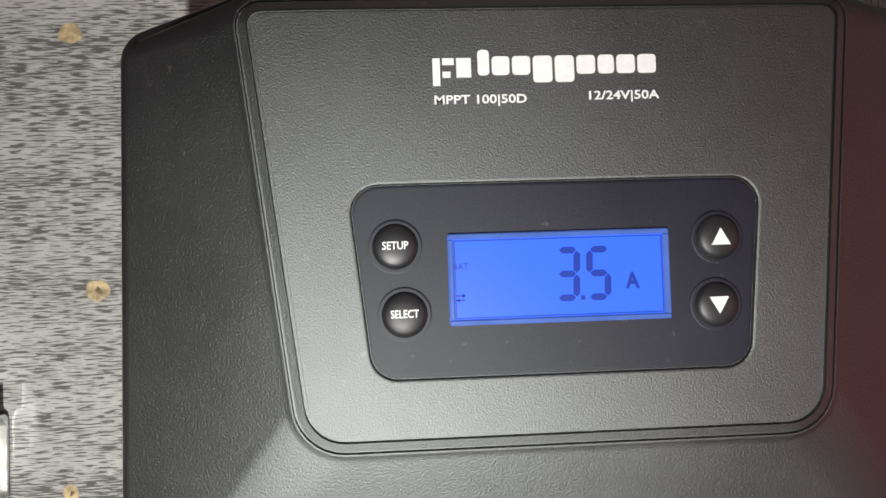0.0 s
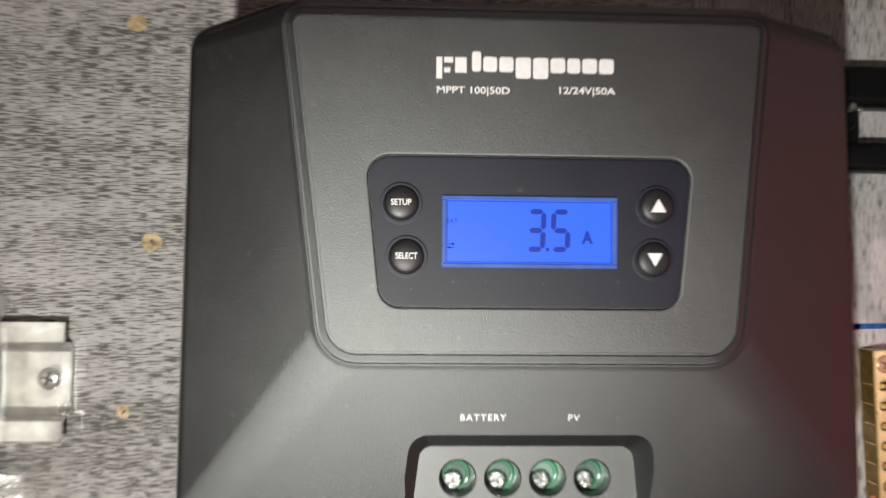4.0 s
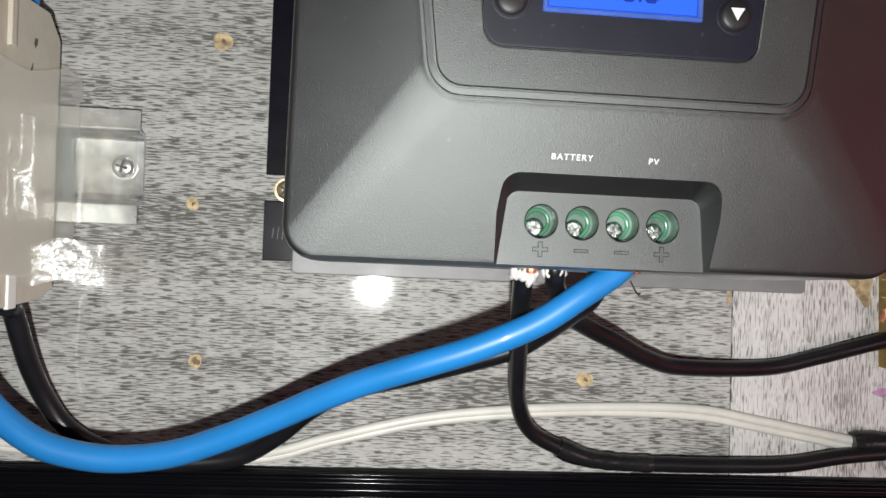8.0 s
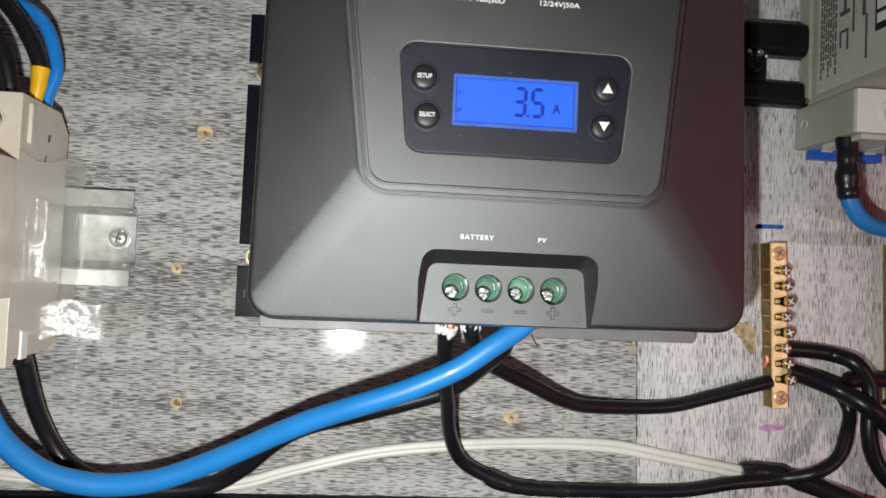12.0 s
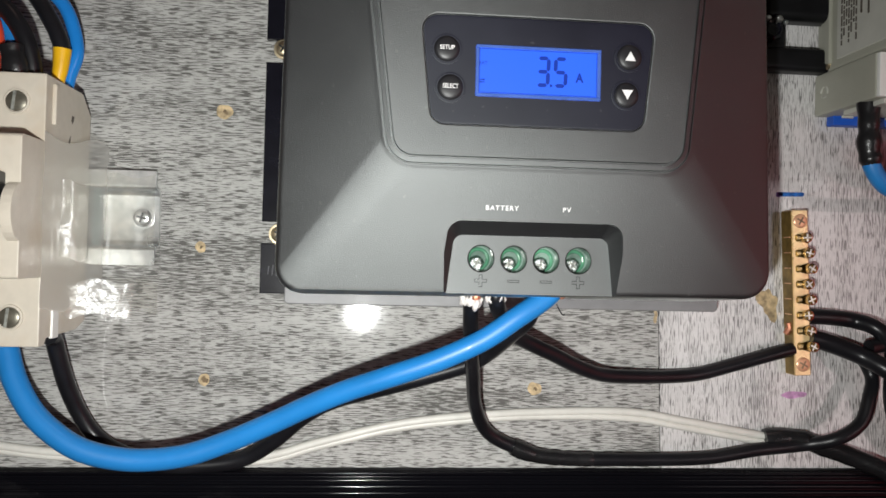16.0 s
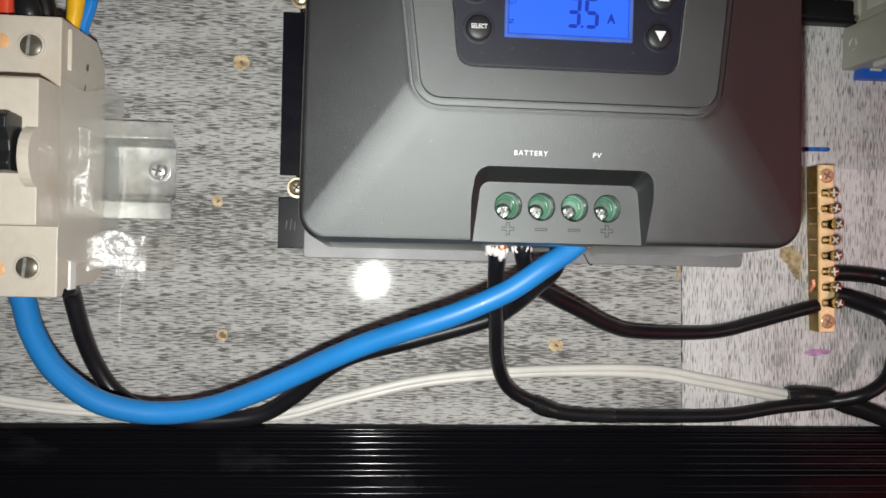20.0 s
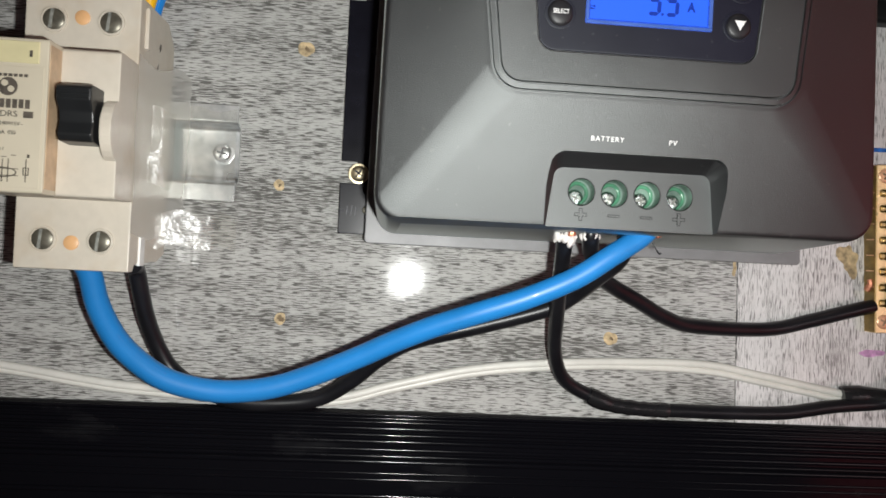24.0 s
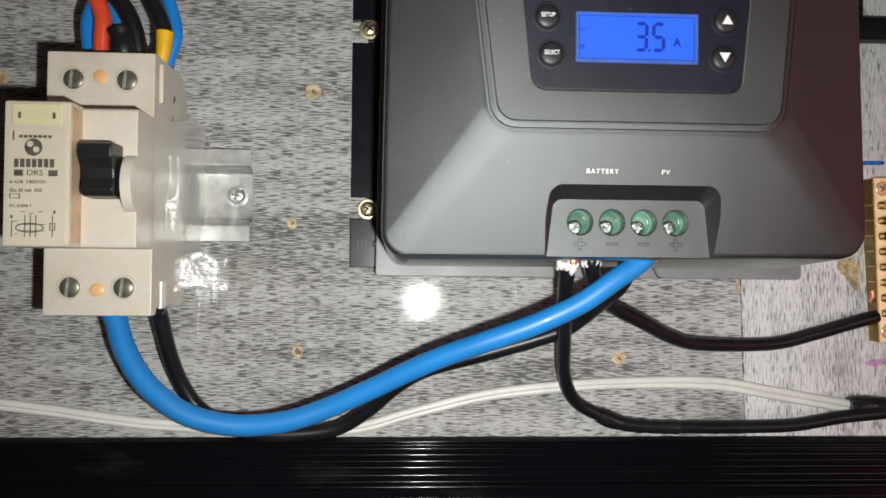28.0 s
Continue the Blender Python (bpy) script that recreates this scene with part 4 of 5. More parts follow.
ink("wiring_line", [(-0.0995 + d, -0.0993 + d, -0.0135, -0.0070) for d in (0.0030, 0.0046, 0.0062)] + [(-0.0985, -0.0905, -0.0118, -0.0116), (-0.0985, -0.0905, -0.0099, -0.0097), (-0.1003, -0.0985, -0.0090, -0.0088), (-0.1003, -0.1001, -0.0135, -0.0088),
                       (-0.0993, -0.0985, -0.0128, -0.0126), (-0.0885, -0.0883, -0.0135, -0.0070), (-0.0892, -0.0876, -0.0115, -0.0113), (-0.0892, -0.0876, -0.0095, -0.0093), (-0.0892, -0.0890, -0.0115, -0.0095), (-0.0878, -0.0876, -0.0115, -0.0095)])

# clear film taped over the breaker's flank and the rail end
film = bmesh.new()
fu, fv = 26, 30
grid = []
for i in range(fu + 1):
    row = []
    u = i / fu
    for j in range(fv + 1):
        v = j / fv
        x = -0.0660 + u * (0.0060 + 0.0008 * math.sin(5 * v))
        z = 0.0300 - v * 0.0560 - 0.002 * math.sin(6 * u)
        y = -0.0480 + 0.0375 * u ** 0.8 - 0.0012 * noise.noise(Vector((x * 160, 0.3, z * 120))) - 0.0008
        if abs(z - 0.006) > 0.0185 and u > 0.6:
            y += 0.006 * (u - 0.6)
        row.append(film.verts.new((x, y, z)))
    grid.append(row)
for i in range(fu):
    for j in range(fv):
        film.faces.new((grid[i][j], grid[i + 1][j], grid[i + 1][j + 1], grid[i][j + 1]))
ft = thing("clear_tape", "clear wrinkled plastic tape over the breaker flank and rail", "tape")
part("tape_sheet", film, M_FILM, ft, smooth=60)


def tape_piece(name, line, z0, z1, wave, seed, mat, label=""):
    """A wrinkled strip of tape: a line in x, y pulled from z0 to z1."""
    pts = smooth_line([(x, y, 0) for x, y in line], 7)
    bm = bmesh.new()
    rows = [[bm.verts.new((q.x, q.y - wave * noise.noise(Vector((a * 0.17, k * 0.20, seed))), z0 + (z1 - z0) * k / 16 + 0.0009 * math.sin(a * 0.31 + seed)))
             for k in range(17)] for a, q in enumerate(pts)]
    for a, b in zip(rows, rows[1:]):
        for k in range(16):
            bm.faces.new((a[k], b[k], b[k + 1], a[k + 1]))
    part(name, bm, mat, ft, label, smooth=60)


tape_piece("tape_flap", [(-0.0668, -0.0292), (-0.0655, -0.0272), (-0.0620, -0.0258), (-0.0560, -0.0236), (-0.0500, -0.0214), (-0.0465, -0.0192), (-0.0445, -0.0120), (-0.0420, -0.0056)], -0.0180, -0.0300, 0.0004, 2.0, M_SHEET, "loose shiny crumpled end of the tape")
tape_piece("tape_cover", [(-0.0662, -0.0330), (-0.0640, -0.0210), (-0.0620, -0.0120), (-0.0590, -0.0092), (-0.0540, -0.0086), (-0.0490, -0.0083), (-0.0432, -0.0080)], -0.0135, 0.0205, 0.0005, 7.0, M_COVER, "clear tape over the rail")
tape_piece("tape_fold", [(-0.0667, -0.0394), (-0.0650, -0.0382), (-0.0612, -0.0368), (-0.0594, -0.0335), (-0.0604, -0.0250)], -0.0105, 0.0150, 0.0009, 5.0, M_SHEET, "shiny fold in the tape")
part("tape_edge", box(-0.0665, -0.0640, -0.0042, -0.0034, -0.0052, 0.0168, 0.0001, 1), M_TEAL, ft, "grey-green doubled edge of the tape", smooth=None)


# ---- cables ----
def cable(name, pts, r, mat, label, group="", wobble=0.0, per=8, ends=None):
    top = thing(name, label, "cable", group)
    part("sheath", tube(pts, r, 16, per, wobble, ends), mat, top, smooth=60)
    return top


blue = cable("blue_cable", [(-0.0888, -0.0260, -0.0355), (-0.0854, -0.0270, -0.0408), (-0.0812, -0.0300, -0.0507), (-0.0742, -0.0330, -0.0608), (-0.0663, -0.0350, -0.0676), (-0.0571, -0.0360, -0.0730), (-0.0462, -0.0360, -0.0759), (-0.0353, -0.0360, -0.0765), (-0.0220, -0.0370, -0.0745), (-0.0086, -0.0380, -0.0697), (0.0061, -0.0410, -0.0628), (0.0172, -0.0440, -0.0570), (0.0296, -0.0480, -0.0511), (0.0438, -0.0520, -0.0456), (0.0585, -0.0550, -0.0400), (0.0732, -0.0570, -0.0329), (0.0839, -0.0580, -0.0254), (0.0918, -0.0570, -0.0201), (0.0953, -0.0560, -0.0172), (0.0973, -0.0555, -0.0148)], 0.0037, M_BLUE, "thick blue insulated cable from breaker to controller", ends=(0.0040, 0.0034))
part("copper_strand", tube([(0.0972, -0.0590, -0.0184), (0.0988, -0.0590, -0.0176), (0.1000, -0.0585, -0.0160)], 0.0012, 8, 4, 0.3), M_COPPER, blue, "bare copper strands")
part("loose_strand", tube([(0.0958, -0.0607, -0.0207), (0.0970, -0.0609, -0.0230), (0.0980, -0.0609, -0.0242), (0.0986, -0.0607, -0.0238)], 0.00022, 6, 5), M_BLACK, blue, "stray black strand", smooth=60)
cable("black_cable", [(-0.0719, -0.0260, -0.0370), (-0.0719, -0.0220, -0.0387), (-0.0710, -0.0190, -0.0461), (-0.0696, -0.0150, -0.0559), (-0.0667, -0.0110, -0.0659), (-0.0615, -0.0090, -0.0747), (-0.0528, -0.0088, -0.0806), (-0.0400, -0.0088, -0.0846), (-0.0280, -0.0088, -0.0856), (-0.0101, -0.0088, -0.0836), (0.0028, -0.0120, -0.0759), (0.0136, -0.0170, -0.0660), (0.0253, -0.0200, -0.0591), (0.0472, -0.0220, -0.0529), (0.0709, -0.0260, -0.0453), (0.0794, -0.0300, -0.0398), (0.0850, -0.0430, -0.0318), (0.0891, -0.0510, -0.0253), (0.0901, -0.0540, -0.0150)], 0.0030, M_BLACK,
      "glossy black insulated cable running behind the blue one")
b1 = cable("battery_cable", [(0.0692, -0.0550, -0.0150), (0.0692, -0.0560, -0.0199), (0.0700, -0.0500, -0.0284), (0.0716, -0.0410, -0.0380), (0.0736, -0.0310, -0.0475), (0.0765, -0.0180, -0.0610), (0.0819, -0.0105, -0.0718), (0.0922, -0.0076, -0.0782), (0.1090, -0.0076, -0.0828), (0.1300, -0.0078, -0.0832), (0.1480, -0.0078, -0.0832), (0.1700, -0.0078, -0.0825), (0.1890, -0.0076, -0.0795), (0.2080, -0.0076, -0.0775), (0.2192, -0.0136, -0.0737), (0.2290, -0.0136, -0.0676), (0.2337, -0.0118, -0.0578), (0.2368, -0.0085, -0.0500), (0.2330, -0.0070, -0.0420), (0.2305, -0.0060, -0.0390)], 0.0026, M_BLACK,
           "glossy black cable looping under the controller")
part("tape_wrap", tube([(0.0925, -0.0077, -0.0784), (0.0985, -0.0077, -0.0808), (0.1050, -0.0077, -0.0823), (0.1160, -0.0078, -0.0830), (0.1240, -0.0078, -0.0832)], 0.0030, 14, 6, 0.25, (0.0034, 0.0027)), M_TAPE, b1, "black tape wrapping")


def frayed(parent, x, y, z, r, seed, count, longest):
    """Torn white inner sheath round a cable's end: a lumpy collar with short uneven tongues."""
    rnd = random.Random(seed)
    for i in range(count):
        a = 2 * math.pi * i / count + rnd.uniform(-0.25, 0.25)
        c, sn, ln = math.cos(a), math.sin(a), rnd.uniform(0.0010, longest)
        lump = bmesh.new()
        bmesh.ops.create_icosphere(lump, subdivisions=2, radius=1.0)
        for v in lump.verts:
            v.co *= 1 + 0.45 * noise.noise(v.co * 1.7 + Vector((seed, i, 0)))
        sz = rnd.uniform(0.0013, 0.0018)
        bmesh.ops.transform(lump, verts=lump.verts, matrix=Matrix.Translation((x + c * r, y + sn * r, z - ln * 0.6)) @ Matrix.Rotation(rnd.uniform(-0.4, 0.4), 4, "Y") @ Matrix.Diagonal((sz * 0.85, sz * 0.8, sz * 0.8 + ln * 0.35, 1)))
        part("sheath_tongue", lump, M_TORN, parent, "torn white inner sheath", smooth=60)


frayed(b1, 0.0690, -0.0555, -0.0194, 0.0025, 5, 9, 0.0034)
part("copper_strand", tube([(0.0703, -0.0592, -0.0178), (0.0704, -0.0594, -0.0188), (0.0705, -0.0592, -0.0197)], 0.0013, 8, 4, 0.4), M_COPPER, b1, "bare copper strands")
b2 = cable("earth_cable", [(0.0773, -0.0550, -0.0150), (0.0773, -0.0560, -0.0198), (0.0797, -0.0490, -0.0246), (0.0856, -0.0380, -0.0319), (0.0933, -0.0310, -0.0363), (0.1035, -0.0260, -0.0409), (0.1170, -0.0190, -0.0471), (0.1308, -0.0130, -0.0503), (0.1620, -0.0055, -0.0508), (0.1800, -0.0050, -0.0468), (0.1900, -0.0058, -0.0438), (0.2000, -0.0060, -0.0410), (0.2052, -0.0056, -0.0398)], 0.0027, M_BLACK, "black cable from controller to the brass bar")
frayed(b2, 0.0772, -0.0555, -0.0188, 0.0022, 8, 6, 0.0016)
CORE = [(-0.200, -0.0655), (-0.170, -0.0695), (-0.1400, -0.0740), (-0.1150, -0.0772), (-0.0945, -0.0802), (-0.0760, -0.0822), (-0.0400, -0.0838), (-0.0040, -0.0838),
        (0.0190, -0.0780), (0.0475, -0.0712), (0.0750, -0.0678), (0.1060, -0.0660), (0.1400, -0.0658), (0.1640, -0.0695), (0.1970, -0.0752), (0.2080, -0.0765)]
w = cable("twin_cable", [(x, face_y(z) - 0.0016, z) for x, z in CORE], 0.00155, M_WHITE, "cream two-core cable along the foot of the board")
part("second_core", tube([(x, face_y(z) - 0.0014, z - (0.0018 if x < 0.12 else 0.0026)) for x, z in CORE], 0.0013), M_WHITE, w, smooth=60)
part("tape_wrap", tube([(0.1950, -0.0040, -0.0758), (0.2050, -0.0055, -0.0752), (0.2150, -0.0075, -0.0772), (0.2280, -0.0110, -0.0815), (0.2400, -0.0160, -0.0862), (0.2520, -0.0170, -0.0920)], 0.0038, 14, 6, 0.2), M_TAPE, w, "black tape joint")
for nm, pts, r, lab in (("bar_cable", [(0.2110, -0.0060, -0.0265), (0.2190, -0.0060, -0.0267), (0.2300, -0.0060, -0.0278), (0.2366, -0.0120, -0.0307), (0.2420, -0.0130, -0.0384), (0.2426, -0.0130, -0.0472), (0.2424, -0.0130, -0.0580), (0.2454, -0.0130, -0.0688), (0.2522, -0.0150, -0.0777), (0.2639, -0.0210, -0.0865)], 0.0032, "black cable bending down from the brass bar"),
                        ("bar_cable", [(0.2110, -0.0080, -0.0350), (0.2180, -0.0090, -0.0368), (0.2290, -0.0125, -0.0410), (0.2365, -0.0195, -0.0462), (0.2463, -0.0200, -0.0541), (0.2537, -0.0200, -0.0639), (0.2581, -0.0200, -0.0747), (0.2649, -0.0210, -0.0835)], 0.0036, "thick black cable bending down from the brass bar"),
                        ("bar_cable", [(0.2330, -0.012, -0.0380), (0.2400, -0.011, -0.0370), (0.2480, -0.010, -0.0372), (0.2560, -0.009, -0.0370)], 0.0030, "short black cable to the second brass bar"),
                        ("bar_cable", [(0.2480, -0.0170, -0.0905), (0.2600, -0.0170, -0.0960), (0.2760, -0.0170, -0.1030)], 0.0036, "black taped cable leading away downwards")):
    cable(nm, pts, r, M_BLACK, lab, "cables at the brass bars")

# wires into the breaker's top
for nm, pts, r, mat, lab in (
        ("red_wire", [(-0.0885, -0.034, 0.0470), (-0.0887, -0.035, 0.0540), (-0.0882, -0.036, 0.0630), (-0.0915, -0.036, 0.0715), (-0.0980, -0.034, 0.0765), (-0.1080, -0.030, 0.0800), (-0.1250, -0.024, 0.0840), (-0.160, -0.02, 0.090)], 0.0029, M_RED, "red insulated wire bending into the breaker"),
        ("black_wire", [(-0.0765, -0.034, 0.0470), (-0.0765, -0.035, 0.0540), (-0.0790, -0.036, 0.0630), (-0.0850, -0.036, 0.0715), (-0.0960, -0.034, 0.0785), (-0.1100, -0.030, 0.0850), (-0.150, -0.024, 0.094)], 0.0031, M_BLACK, "thick black insulated wire"),
        ("blue_wire", [(-0.0935, -0.030, 0.0470), (-0.0948, -0.030, 0.0560), (-0.0950, -0.030, 0.0640), (-0.0925, -0.029, 0.0740), (-0.0945, -0.026, 0.0830), (-0.105, -0.024, 0.092), (-0.135, -0.02, 0.100)], 0.0028, M_GLOSSBLUE, "blue insulated wire in a tight bend"),
        ("blue_wire", [(-0.0800, -0.033, 0.0560), (-0.0835, -0.032, 0.0620), (-0.0880, -0.031, 0.0700), (-0.0945, -0.029, 0.0760), (-0.115, -0.024, 0.083)], 0.0030, M_BLUE, "blue insulated wire from the taped joint"),
        ("blue_wire", [(-0.0715, -0.020, 0.0470), (-0.0704, -0.020, 0.0535), (-0.0680, -0.020, 0.0630), (-0.0712, -0.020, 0.0755), (-0.0770, -0.020, 0.0825), (-0.0850, -0.020, 0.0850), (-0.1000, -0.020, 0.0850), (-0.150, -0.018, 0.080)], 0.0024, M_GLOSSBLUE, "blue insulated wire curving over the breaker")):
    cable(nm, pts, r, mat, lab, "wires into the breaker")
part("tape_wrap", tube([(-0.0800, -0.037, 0.0480), (-0.0805, -0.038, 0.0530), (-0.0815, -0.038, 0.0585)], 0.0042, 14, 6, 0.2), M_TAPE, thing("taped_joint", "black taped wire joint at the breaker top", "tape"), smooth=60)
bw = cable("ferruled_wire", [(-0.0690, -0.030, 0.0590), (-0.0697, -0.030, 0.0630), (-0.0730, -0.030, 0.0700), (-0.0790, -0.030, 0.0790), (-0.0900, -0.028, 0.0880), (-0.120, -0.025, 0.098)], 0.0028, M_BLACK, "black wire with a yellow ferrule", "wires into the breaker")
part("ferrule", tube([(-0.0701, -0.030, 0.0470), (-0.0699, -0.030, 0.0505), (-0.0693, -0.030, 0.0550), (-0.0690, -0.030, 0.0605)], 0.0026, 14, 5, 0.0, (0.0018, 0.0030)), M_YELLOW, bw, "yellow plastic ferrule")


# ---- brass terminal bars ----
def brass_bar(label):
    top = thing("terminal_bar", label, "terminal bar", "brass terminal bars")
    L, X0, X1, D = 0.0658, -0.0008, 0.0058, 0.0078
    part("bar", box(X0, X1, -D, 0.0, -L / 2, L / 2, 0.0004), M_BRASS, top)
    # thin plate, darker and duller olive than the bar's front
    part("bar_flank", box(X0 - 0.0002, X0 + 0.0001, -D + 0.0005, 0.0, -L / 2 + 0.0003, L / 2 - 0.0003), M_FLANK, top, "dull olive flank of the bar", smooth=None)
    for s in (1, -1):
        cross_screw(top, "end_screw", 0.0026, -D + 0.0002, s * (L / 2 - 0.0044), 0.0029, M_COPPERY, 0.0008, 30, slot_mat=M_SLOT)
    for i in range(8):
        z = 0.0218 - i * 0.00615
        # the opening is a flat pad; the hollow's shade is its dark colour
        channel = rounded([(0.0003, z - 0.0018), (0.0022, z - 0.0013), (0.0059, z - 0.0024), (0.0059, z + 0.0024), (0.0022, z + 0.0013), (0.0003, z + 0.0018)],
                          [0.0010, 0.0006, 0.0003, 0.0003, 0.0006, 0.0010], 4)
        part("screw_channel", prism(channel, -D - 0.0002, -D + 0.0006), M_DARKBRASS, top, "clamp opening, its shade painted dark", smooth=None)
        out = (i * 7 % 5) * 0.0003
        x, y, turn = 0.0041 + out, -D - 0.0004 - out, 17 * i
        dish = moved(lathe([(0.0020, 0.0), (0.0021, 0.0016), (0.0020, 0.0021), (0.0017, 0.0022), (0.0015, 0.0017), (0.0002, 0.0015)], 22), x, y, z)
        screw = part("clamp_screw", dish, M_CLAMP, top, "worn brass clamp screw with bright rim")
        # shade inside the dished head, painted as a dark disc
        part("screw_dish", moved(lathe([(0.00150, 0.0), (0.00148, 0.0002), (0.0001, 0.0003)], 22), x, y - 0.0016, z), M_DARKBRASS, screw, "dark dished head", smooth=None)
        cross = bmesh.new()
        for a in (0, 90):
            join(cross, moved(box(-0.0016, 0.0016, -0.0002, 0.0003, -0.00028, 0.00028, 0.0001, 1), 0, 0, 0, 0, a + turn, 0))
        part("screw_cross", moved(cross, x, y - 0.0021, z), M_HEAD, screw, "bright cross of the screw", smooth=None)
        part("screw_shank", moved(lathe([(0.0007, 0), (0.0007, 0.0016)], 12, "x"), 0.0008, -D - 0.0001, z), M_BRASS, top)
        part("side_groove", box(X0 - 0.0003, X0 + 0.0001, -D * 0.85, -D * 0.25, z + 0.0001, z + 0.0005), M_COPPERY, top, smooth=None)
    return top


bar1 = brass_bar("brass terminal bar with a row of clamp screws, wired")
bar1.matrix_basis = pose(0.2048, 0, -0.0172, 0, -2.2, 0)
bar2 = copy_thing(bar1, pose(0.2574, 0, -0.0152, 0, -1.2, 0))
bar2["label"] = "second brass terminal bar near the board's edge"
part("copper_strand", tube([(-0.0022, -0.004, -0.0165), (-0.0012, -0.005, -0.0140), (-0.0016, -0.005, -0.0120)], 0.0011, 8, 4, 0.4), M_COPPER, bar1, "bare copper strands")

# ---- black bracket beside the controller ----
br = thing("rail_bracket", "black plastic rail bracket beside the controller", "bracket")
part("arm", box(0.1880, 0.2250, -0.0105, -0.0, 0.0910, 0.1045, 0.0034, 4), M_BRACKET, br)
part("arm", box(0.1880, 0.2250, -0.0085, -0.0, 0.0712, 0.0806, 0.0022, 4), M_BRACKET, br)
part("web", box(0.1800, 0.1996, -0.0070, -0.0, 0.0716, 0.1020, 0.0012, 3), M_BRACKET, br)
part("clamp_nut", moved(lathe([(0.0046, 0), (0.0048, 0.002), (0.0042, 0.0036), (0.0030, 0.0042), (0.0026, 0.0036), (0.0004, 0.0034)], 8), 0.1925, -0.0068, 0.0866), M_FLANGE, br, "shiny black clamp nut")

for x, y, z, r in ((0.1942, -0.0110, 0.0905, 0.0017), (0.1898, -0.0108, 0.0908, 0.0011), (0.1988, -0.0075, 0.0905, 0.0009)):
    scrap = bmesh.new()
    bmesh.ops.create_icosphere(scrap, subdivisions=2, radius=r)
    for v in scrap.verts:
        v.co *= 1 + 0.6 * noise.noise(v.co * 900 + Vector((z * 99, 0, 0)))
    part("crumpled_foil", moved(scrap, x, y, z), M_ZINC, br, "crumpled shiny scrap", smooth=40)

# ---- grey-beige unit at the edge ----
unit = thing("power_unit", "grey-beige cased power unit with side label and cables", "power unit")
part("casing", box(0.2165, 0.345, -0.095, 0.0, 0.0712, 0.260, 0.0015), M_BOX, unit)
part("casing_ridge", box(0.2150, 0.2170, -0.0110, -0.0050, 0.0740, 0.250, 0.0008), M_BOX, unit)
part("casing_foot", box(0.2158, 0.335, -0.0390, 0.0, 0.0545, 0.0713, 0.0010), M_BOX, unit)
for k in range(3):
    a0 = 2.1 * k
    part("embossed_arrow", tube([(0.21565, -0.0075 + 0.0022 * math.cos(a0 + 0.28 * n), 0.0632 + 0.0022 * math.sin(a0 + 0.28 * n)) for n in range(6)], 0.00035, 6, 3), M_LABEL, unit, "pale embossed recycling arrow", smooth=60)
part("side_label", box(0.2158, 0.2166, -0.0690, -0.0150, 0.0745, 0.1700, 0.0002, 1), M_LABEL, unit, "pale label with small dark print")
XL = 0.2157


def side_ink(name, rects, mat, label=""):
    for y0, y1, z0, z1 in rects:
        part(name, box(XL - 0.0002, XL + 0.0002, y0 * 1.14 - 0.0030, y1 * 1.14 - 0.0030, z0, z1), mat, unit, label, smooth=None)


dash = random.Random(4)
for i in range(7):
    row = bmesh.new()
    z, top_z = 0.0790 + 0.0035 * (i % 3), 0.152 - 0.003 * (i % 2)
    while z < top_z:
        d = dash.uniform(0.0012, 0.0042)
        join(row, box(XL - 0.0002, XL + 0.0002, -0.0186 - 0.0015 * i, -0.0180 - 0.0015 * i, z, z + d))
        z += d + dash.uniform(0.0005, 0.0009)
    part("print_line", row, M_INK, unit, "row of small dark print", smooth=None)
side_ink("symbol_stroke", [(-0.0280, -0.0236, 0.0935, 0.0943), (-0.0280, -0.0273, 0.0865, 0.0935), (-0.0243, -0.0236, 0.0880, 0.0935), (-0.0286, -0.0236, 0.1000, 0.1016), (-0.0268, -0.0256, 0.1016, 0.1080)], M_INK)
side_ink("print_line", [(-0.0310, -0.0303, 0.0920, 0.140), (-0.0375, -0.0368, 0.0800, 0.0960), (-0.0366, -0.0352, 0.0960, 0.1100)], M_INK, "row of small dark print")
side_ink("maker_block", [(-0.0480, -0.0415, 0.0880, 0.1500)], M_TOGGLE, "plain black printed block")
XL = 0.2154
side_ink("maker_bar", [(-0.0468, -0.0427, 0.0905 + 0.0048 * i, 0.0938 + 0.0048 * i) for i in range(11)], M_PRINT, "plain pale bar on the black block")
for y, z in ((-0.0080, 0.0745), (-0.0720, 0.0760)):
    sc = moved(lathe([(0.0024, 0.0), (0.0024, 0.0006), (0.0018, 0.0011), (0.0004, 0.0012)], 18, "x"), 0, 0, 0, 0, 0, 180)
    part("case_screw", moved(sc, 0.2166, y, z), M_YSTEEL, unit, "small brassy case screw")
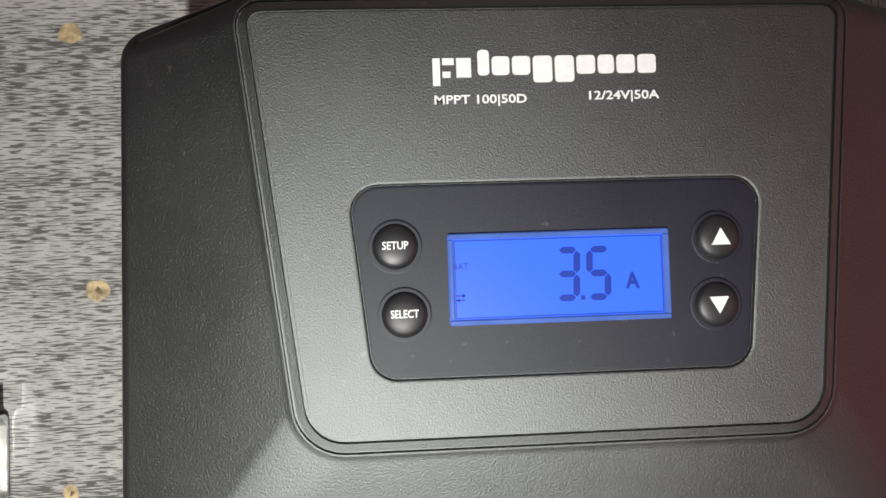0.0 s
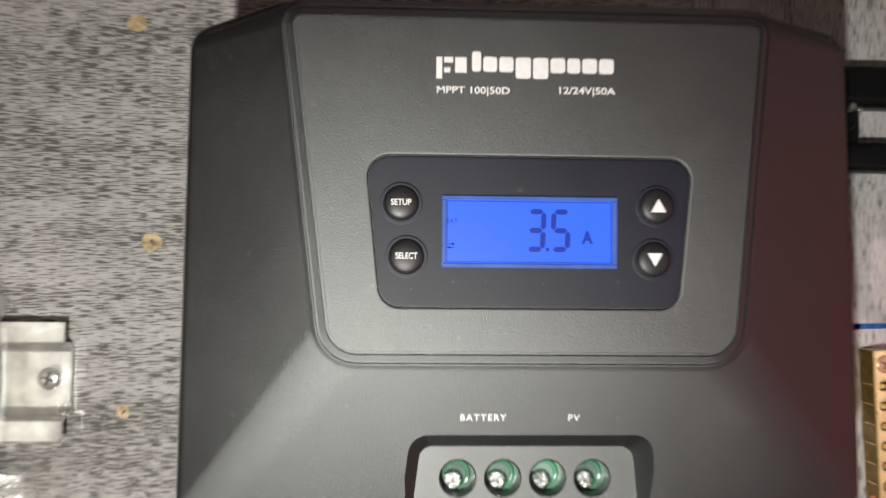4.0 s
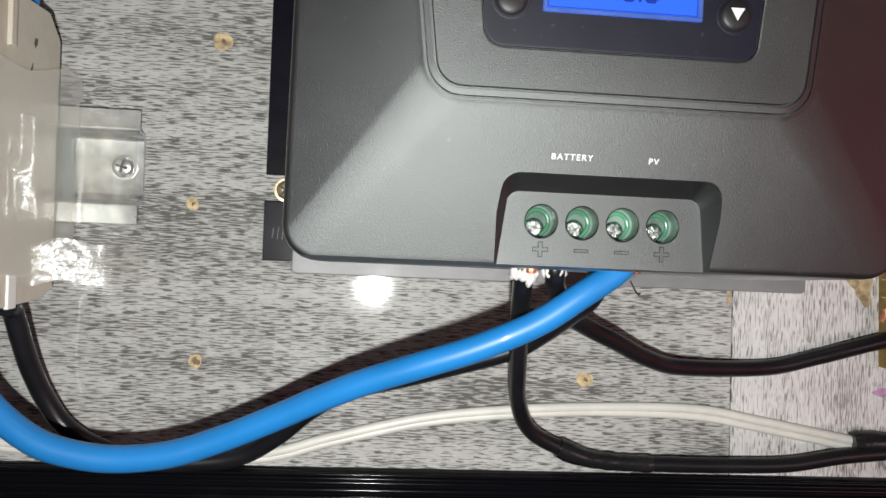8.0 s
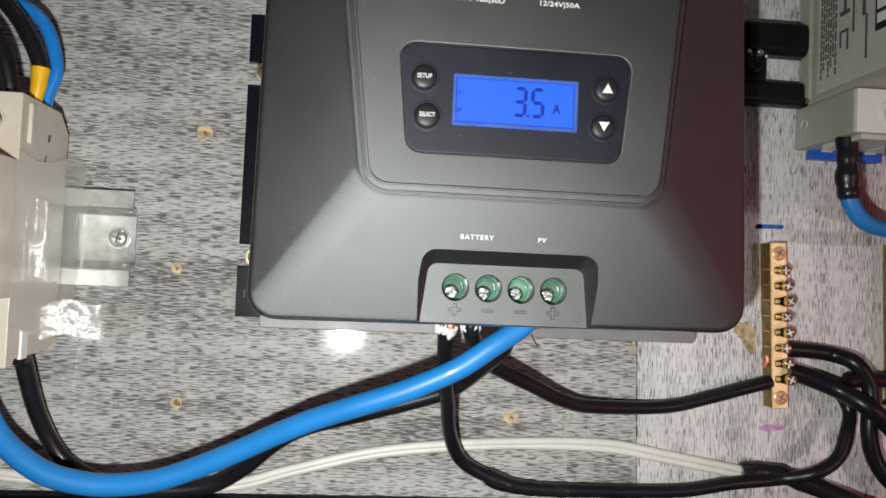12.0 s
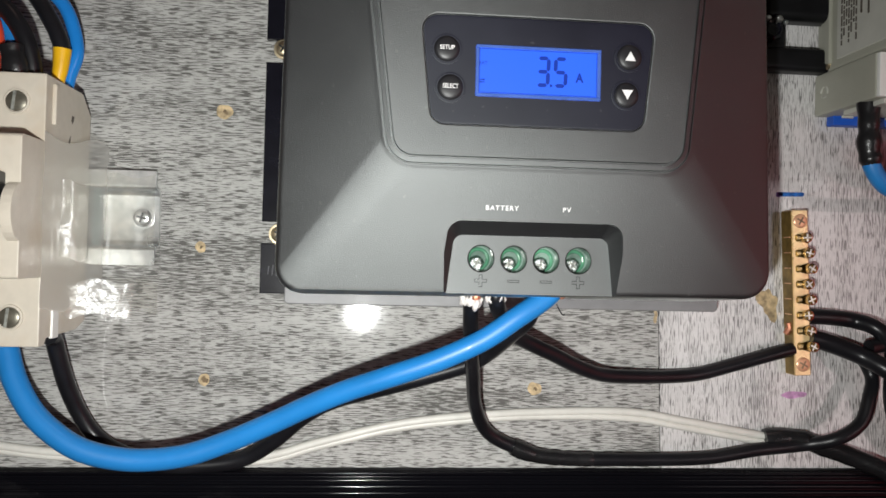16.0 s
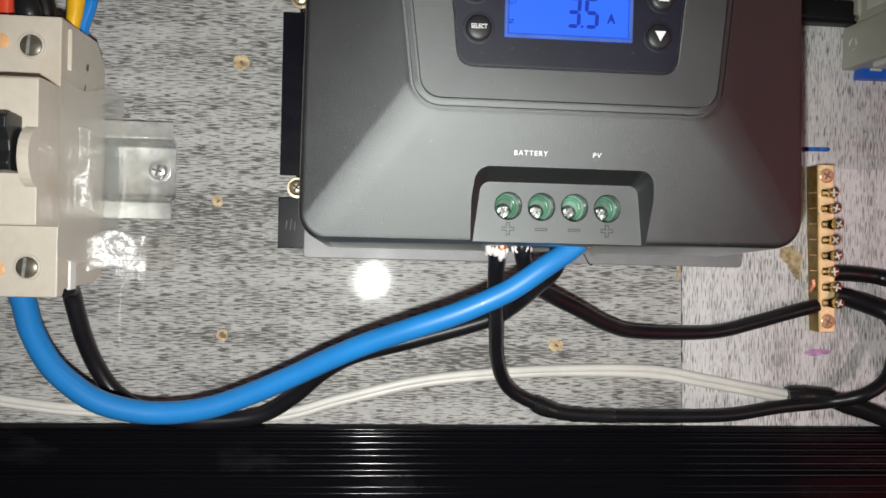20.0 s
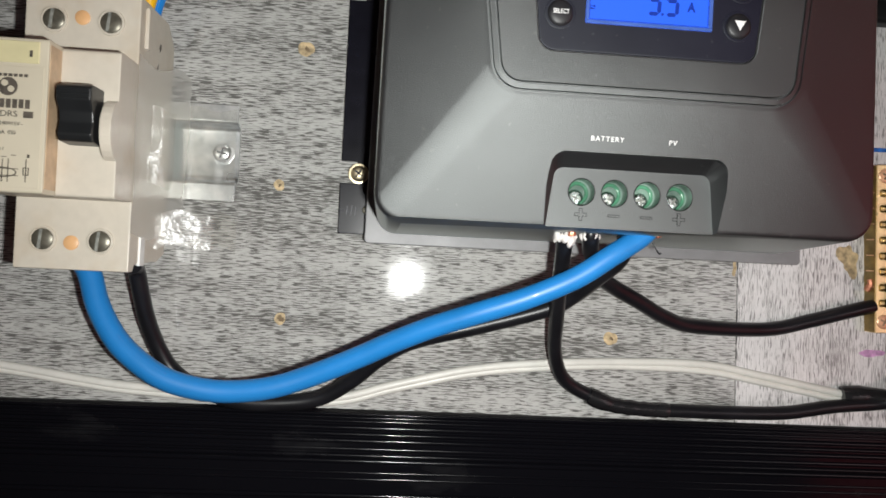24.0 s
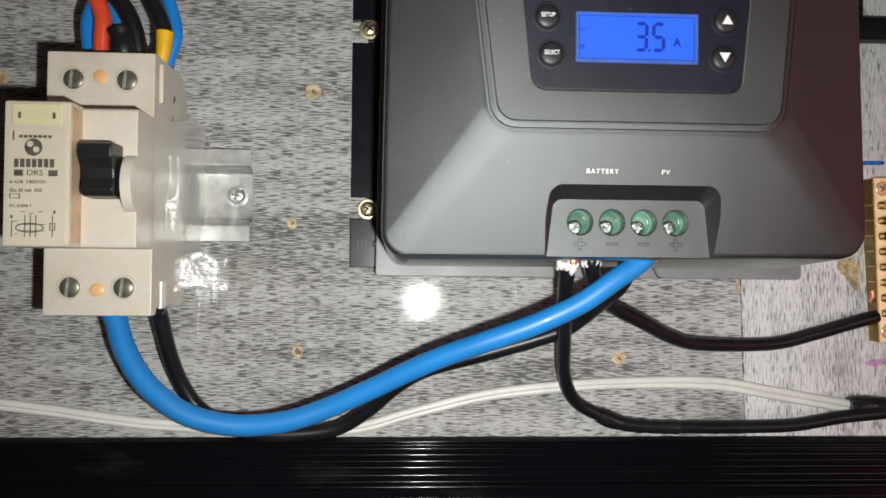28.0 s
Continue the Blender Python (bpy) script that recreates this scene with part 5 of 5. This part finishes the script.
part("terminal_block", box(0.2162, 0.2700, -0.0408, -0.0385, 0.0547, 0.0708, 0.0006), M_OFFWHITE, unit, "off-white terminal cover")
part("screw_well", moved(lathe([(0.0056, 0), (0.0056, 0.0010), (0.0048, 0.0012), (0.0046, 0.0002)], 26), 0.2300, -0.0408, 0.0625), M_OFFWHITE, unit)
part("cover_rib", box(0.2292, 0.2308, -0.0414, -0.0404, 0.0545, 0.0572, 0.0003, 1), M_OFFWHITE, unit)
part("cover_lug", box(0.2280, 0.2420, -0.0420, -0.0404, 0.0680, 0.0712, 0.0005, 1), M_OFFWHITE, unit)
cross_screw(unit, "terminal_screw", 0.2300, -0.0408, 0.0625, 0.0036, M_ZINC, 0.0014, 25)
for x in (0.2190, 0.2370, 0.2550):
    part("terminal_lip", box(x, x + 0.0165, -0.0390, -0.0150, 0.0526, 0.0546, 0.0004), M_LABEL, unit)
part("blue_strip", box(0.2212, 0.2510, -0.0050, -0.0, 0.0508, 0.0556, 0.0004), M_BLUETAG, unit, "blue plastic strip")
for x in (0.2245, 0.2430):
    part("strip_clip", box(x, x + 0.0048, -0.0060, -0.0048, 0.0536, 0.0560, 0.0003, 1), M_LABEL, unit, "pale clip on the blue strip")
u1 = cable("unit_cable", [(0.2200, -0.029, 0.0550), (0.2195, -0.030, 0.0450), (0.2197, -0.030, 0.0370), (0.2215, -0.030, 0.0300), (0.2272, -0.029, 0.0240), (0.2360, -0.028, 0.0215), (0.2500, -0.027, 0.0213), (0.275, -0.025, 0.022)], 0.0032, M_BLUE, "blue cable with black taped end", "cables at the power unit")
part("tape_wrap", tube([(0.2200, -0.029, 0.0545), (0.2195, -0.030, 0.0450), (0.2197, -0.030, 0.0370), (0.2212, -0.030, 0.0308)], 0.0037, 18, 10, 0.32), M_TAPE, u1, "black tape wrapping")
cable("unit_cable", [(0.2400, -0.030, 0.0540), (0.2400, -0.030, 0.0460), (0.2440, -0.030, 0.0390), (0.2520, -0.030, 0.0345), (0.270, -0.028, 0.032)], 0.0042, M_TAPE, "thick black taped cable", "cables at the power unit", 0.1)
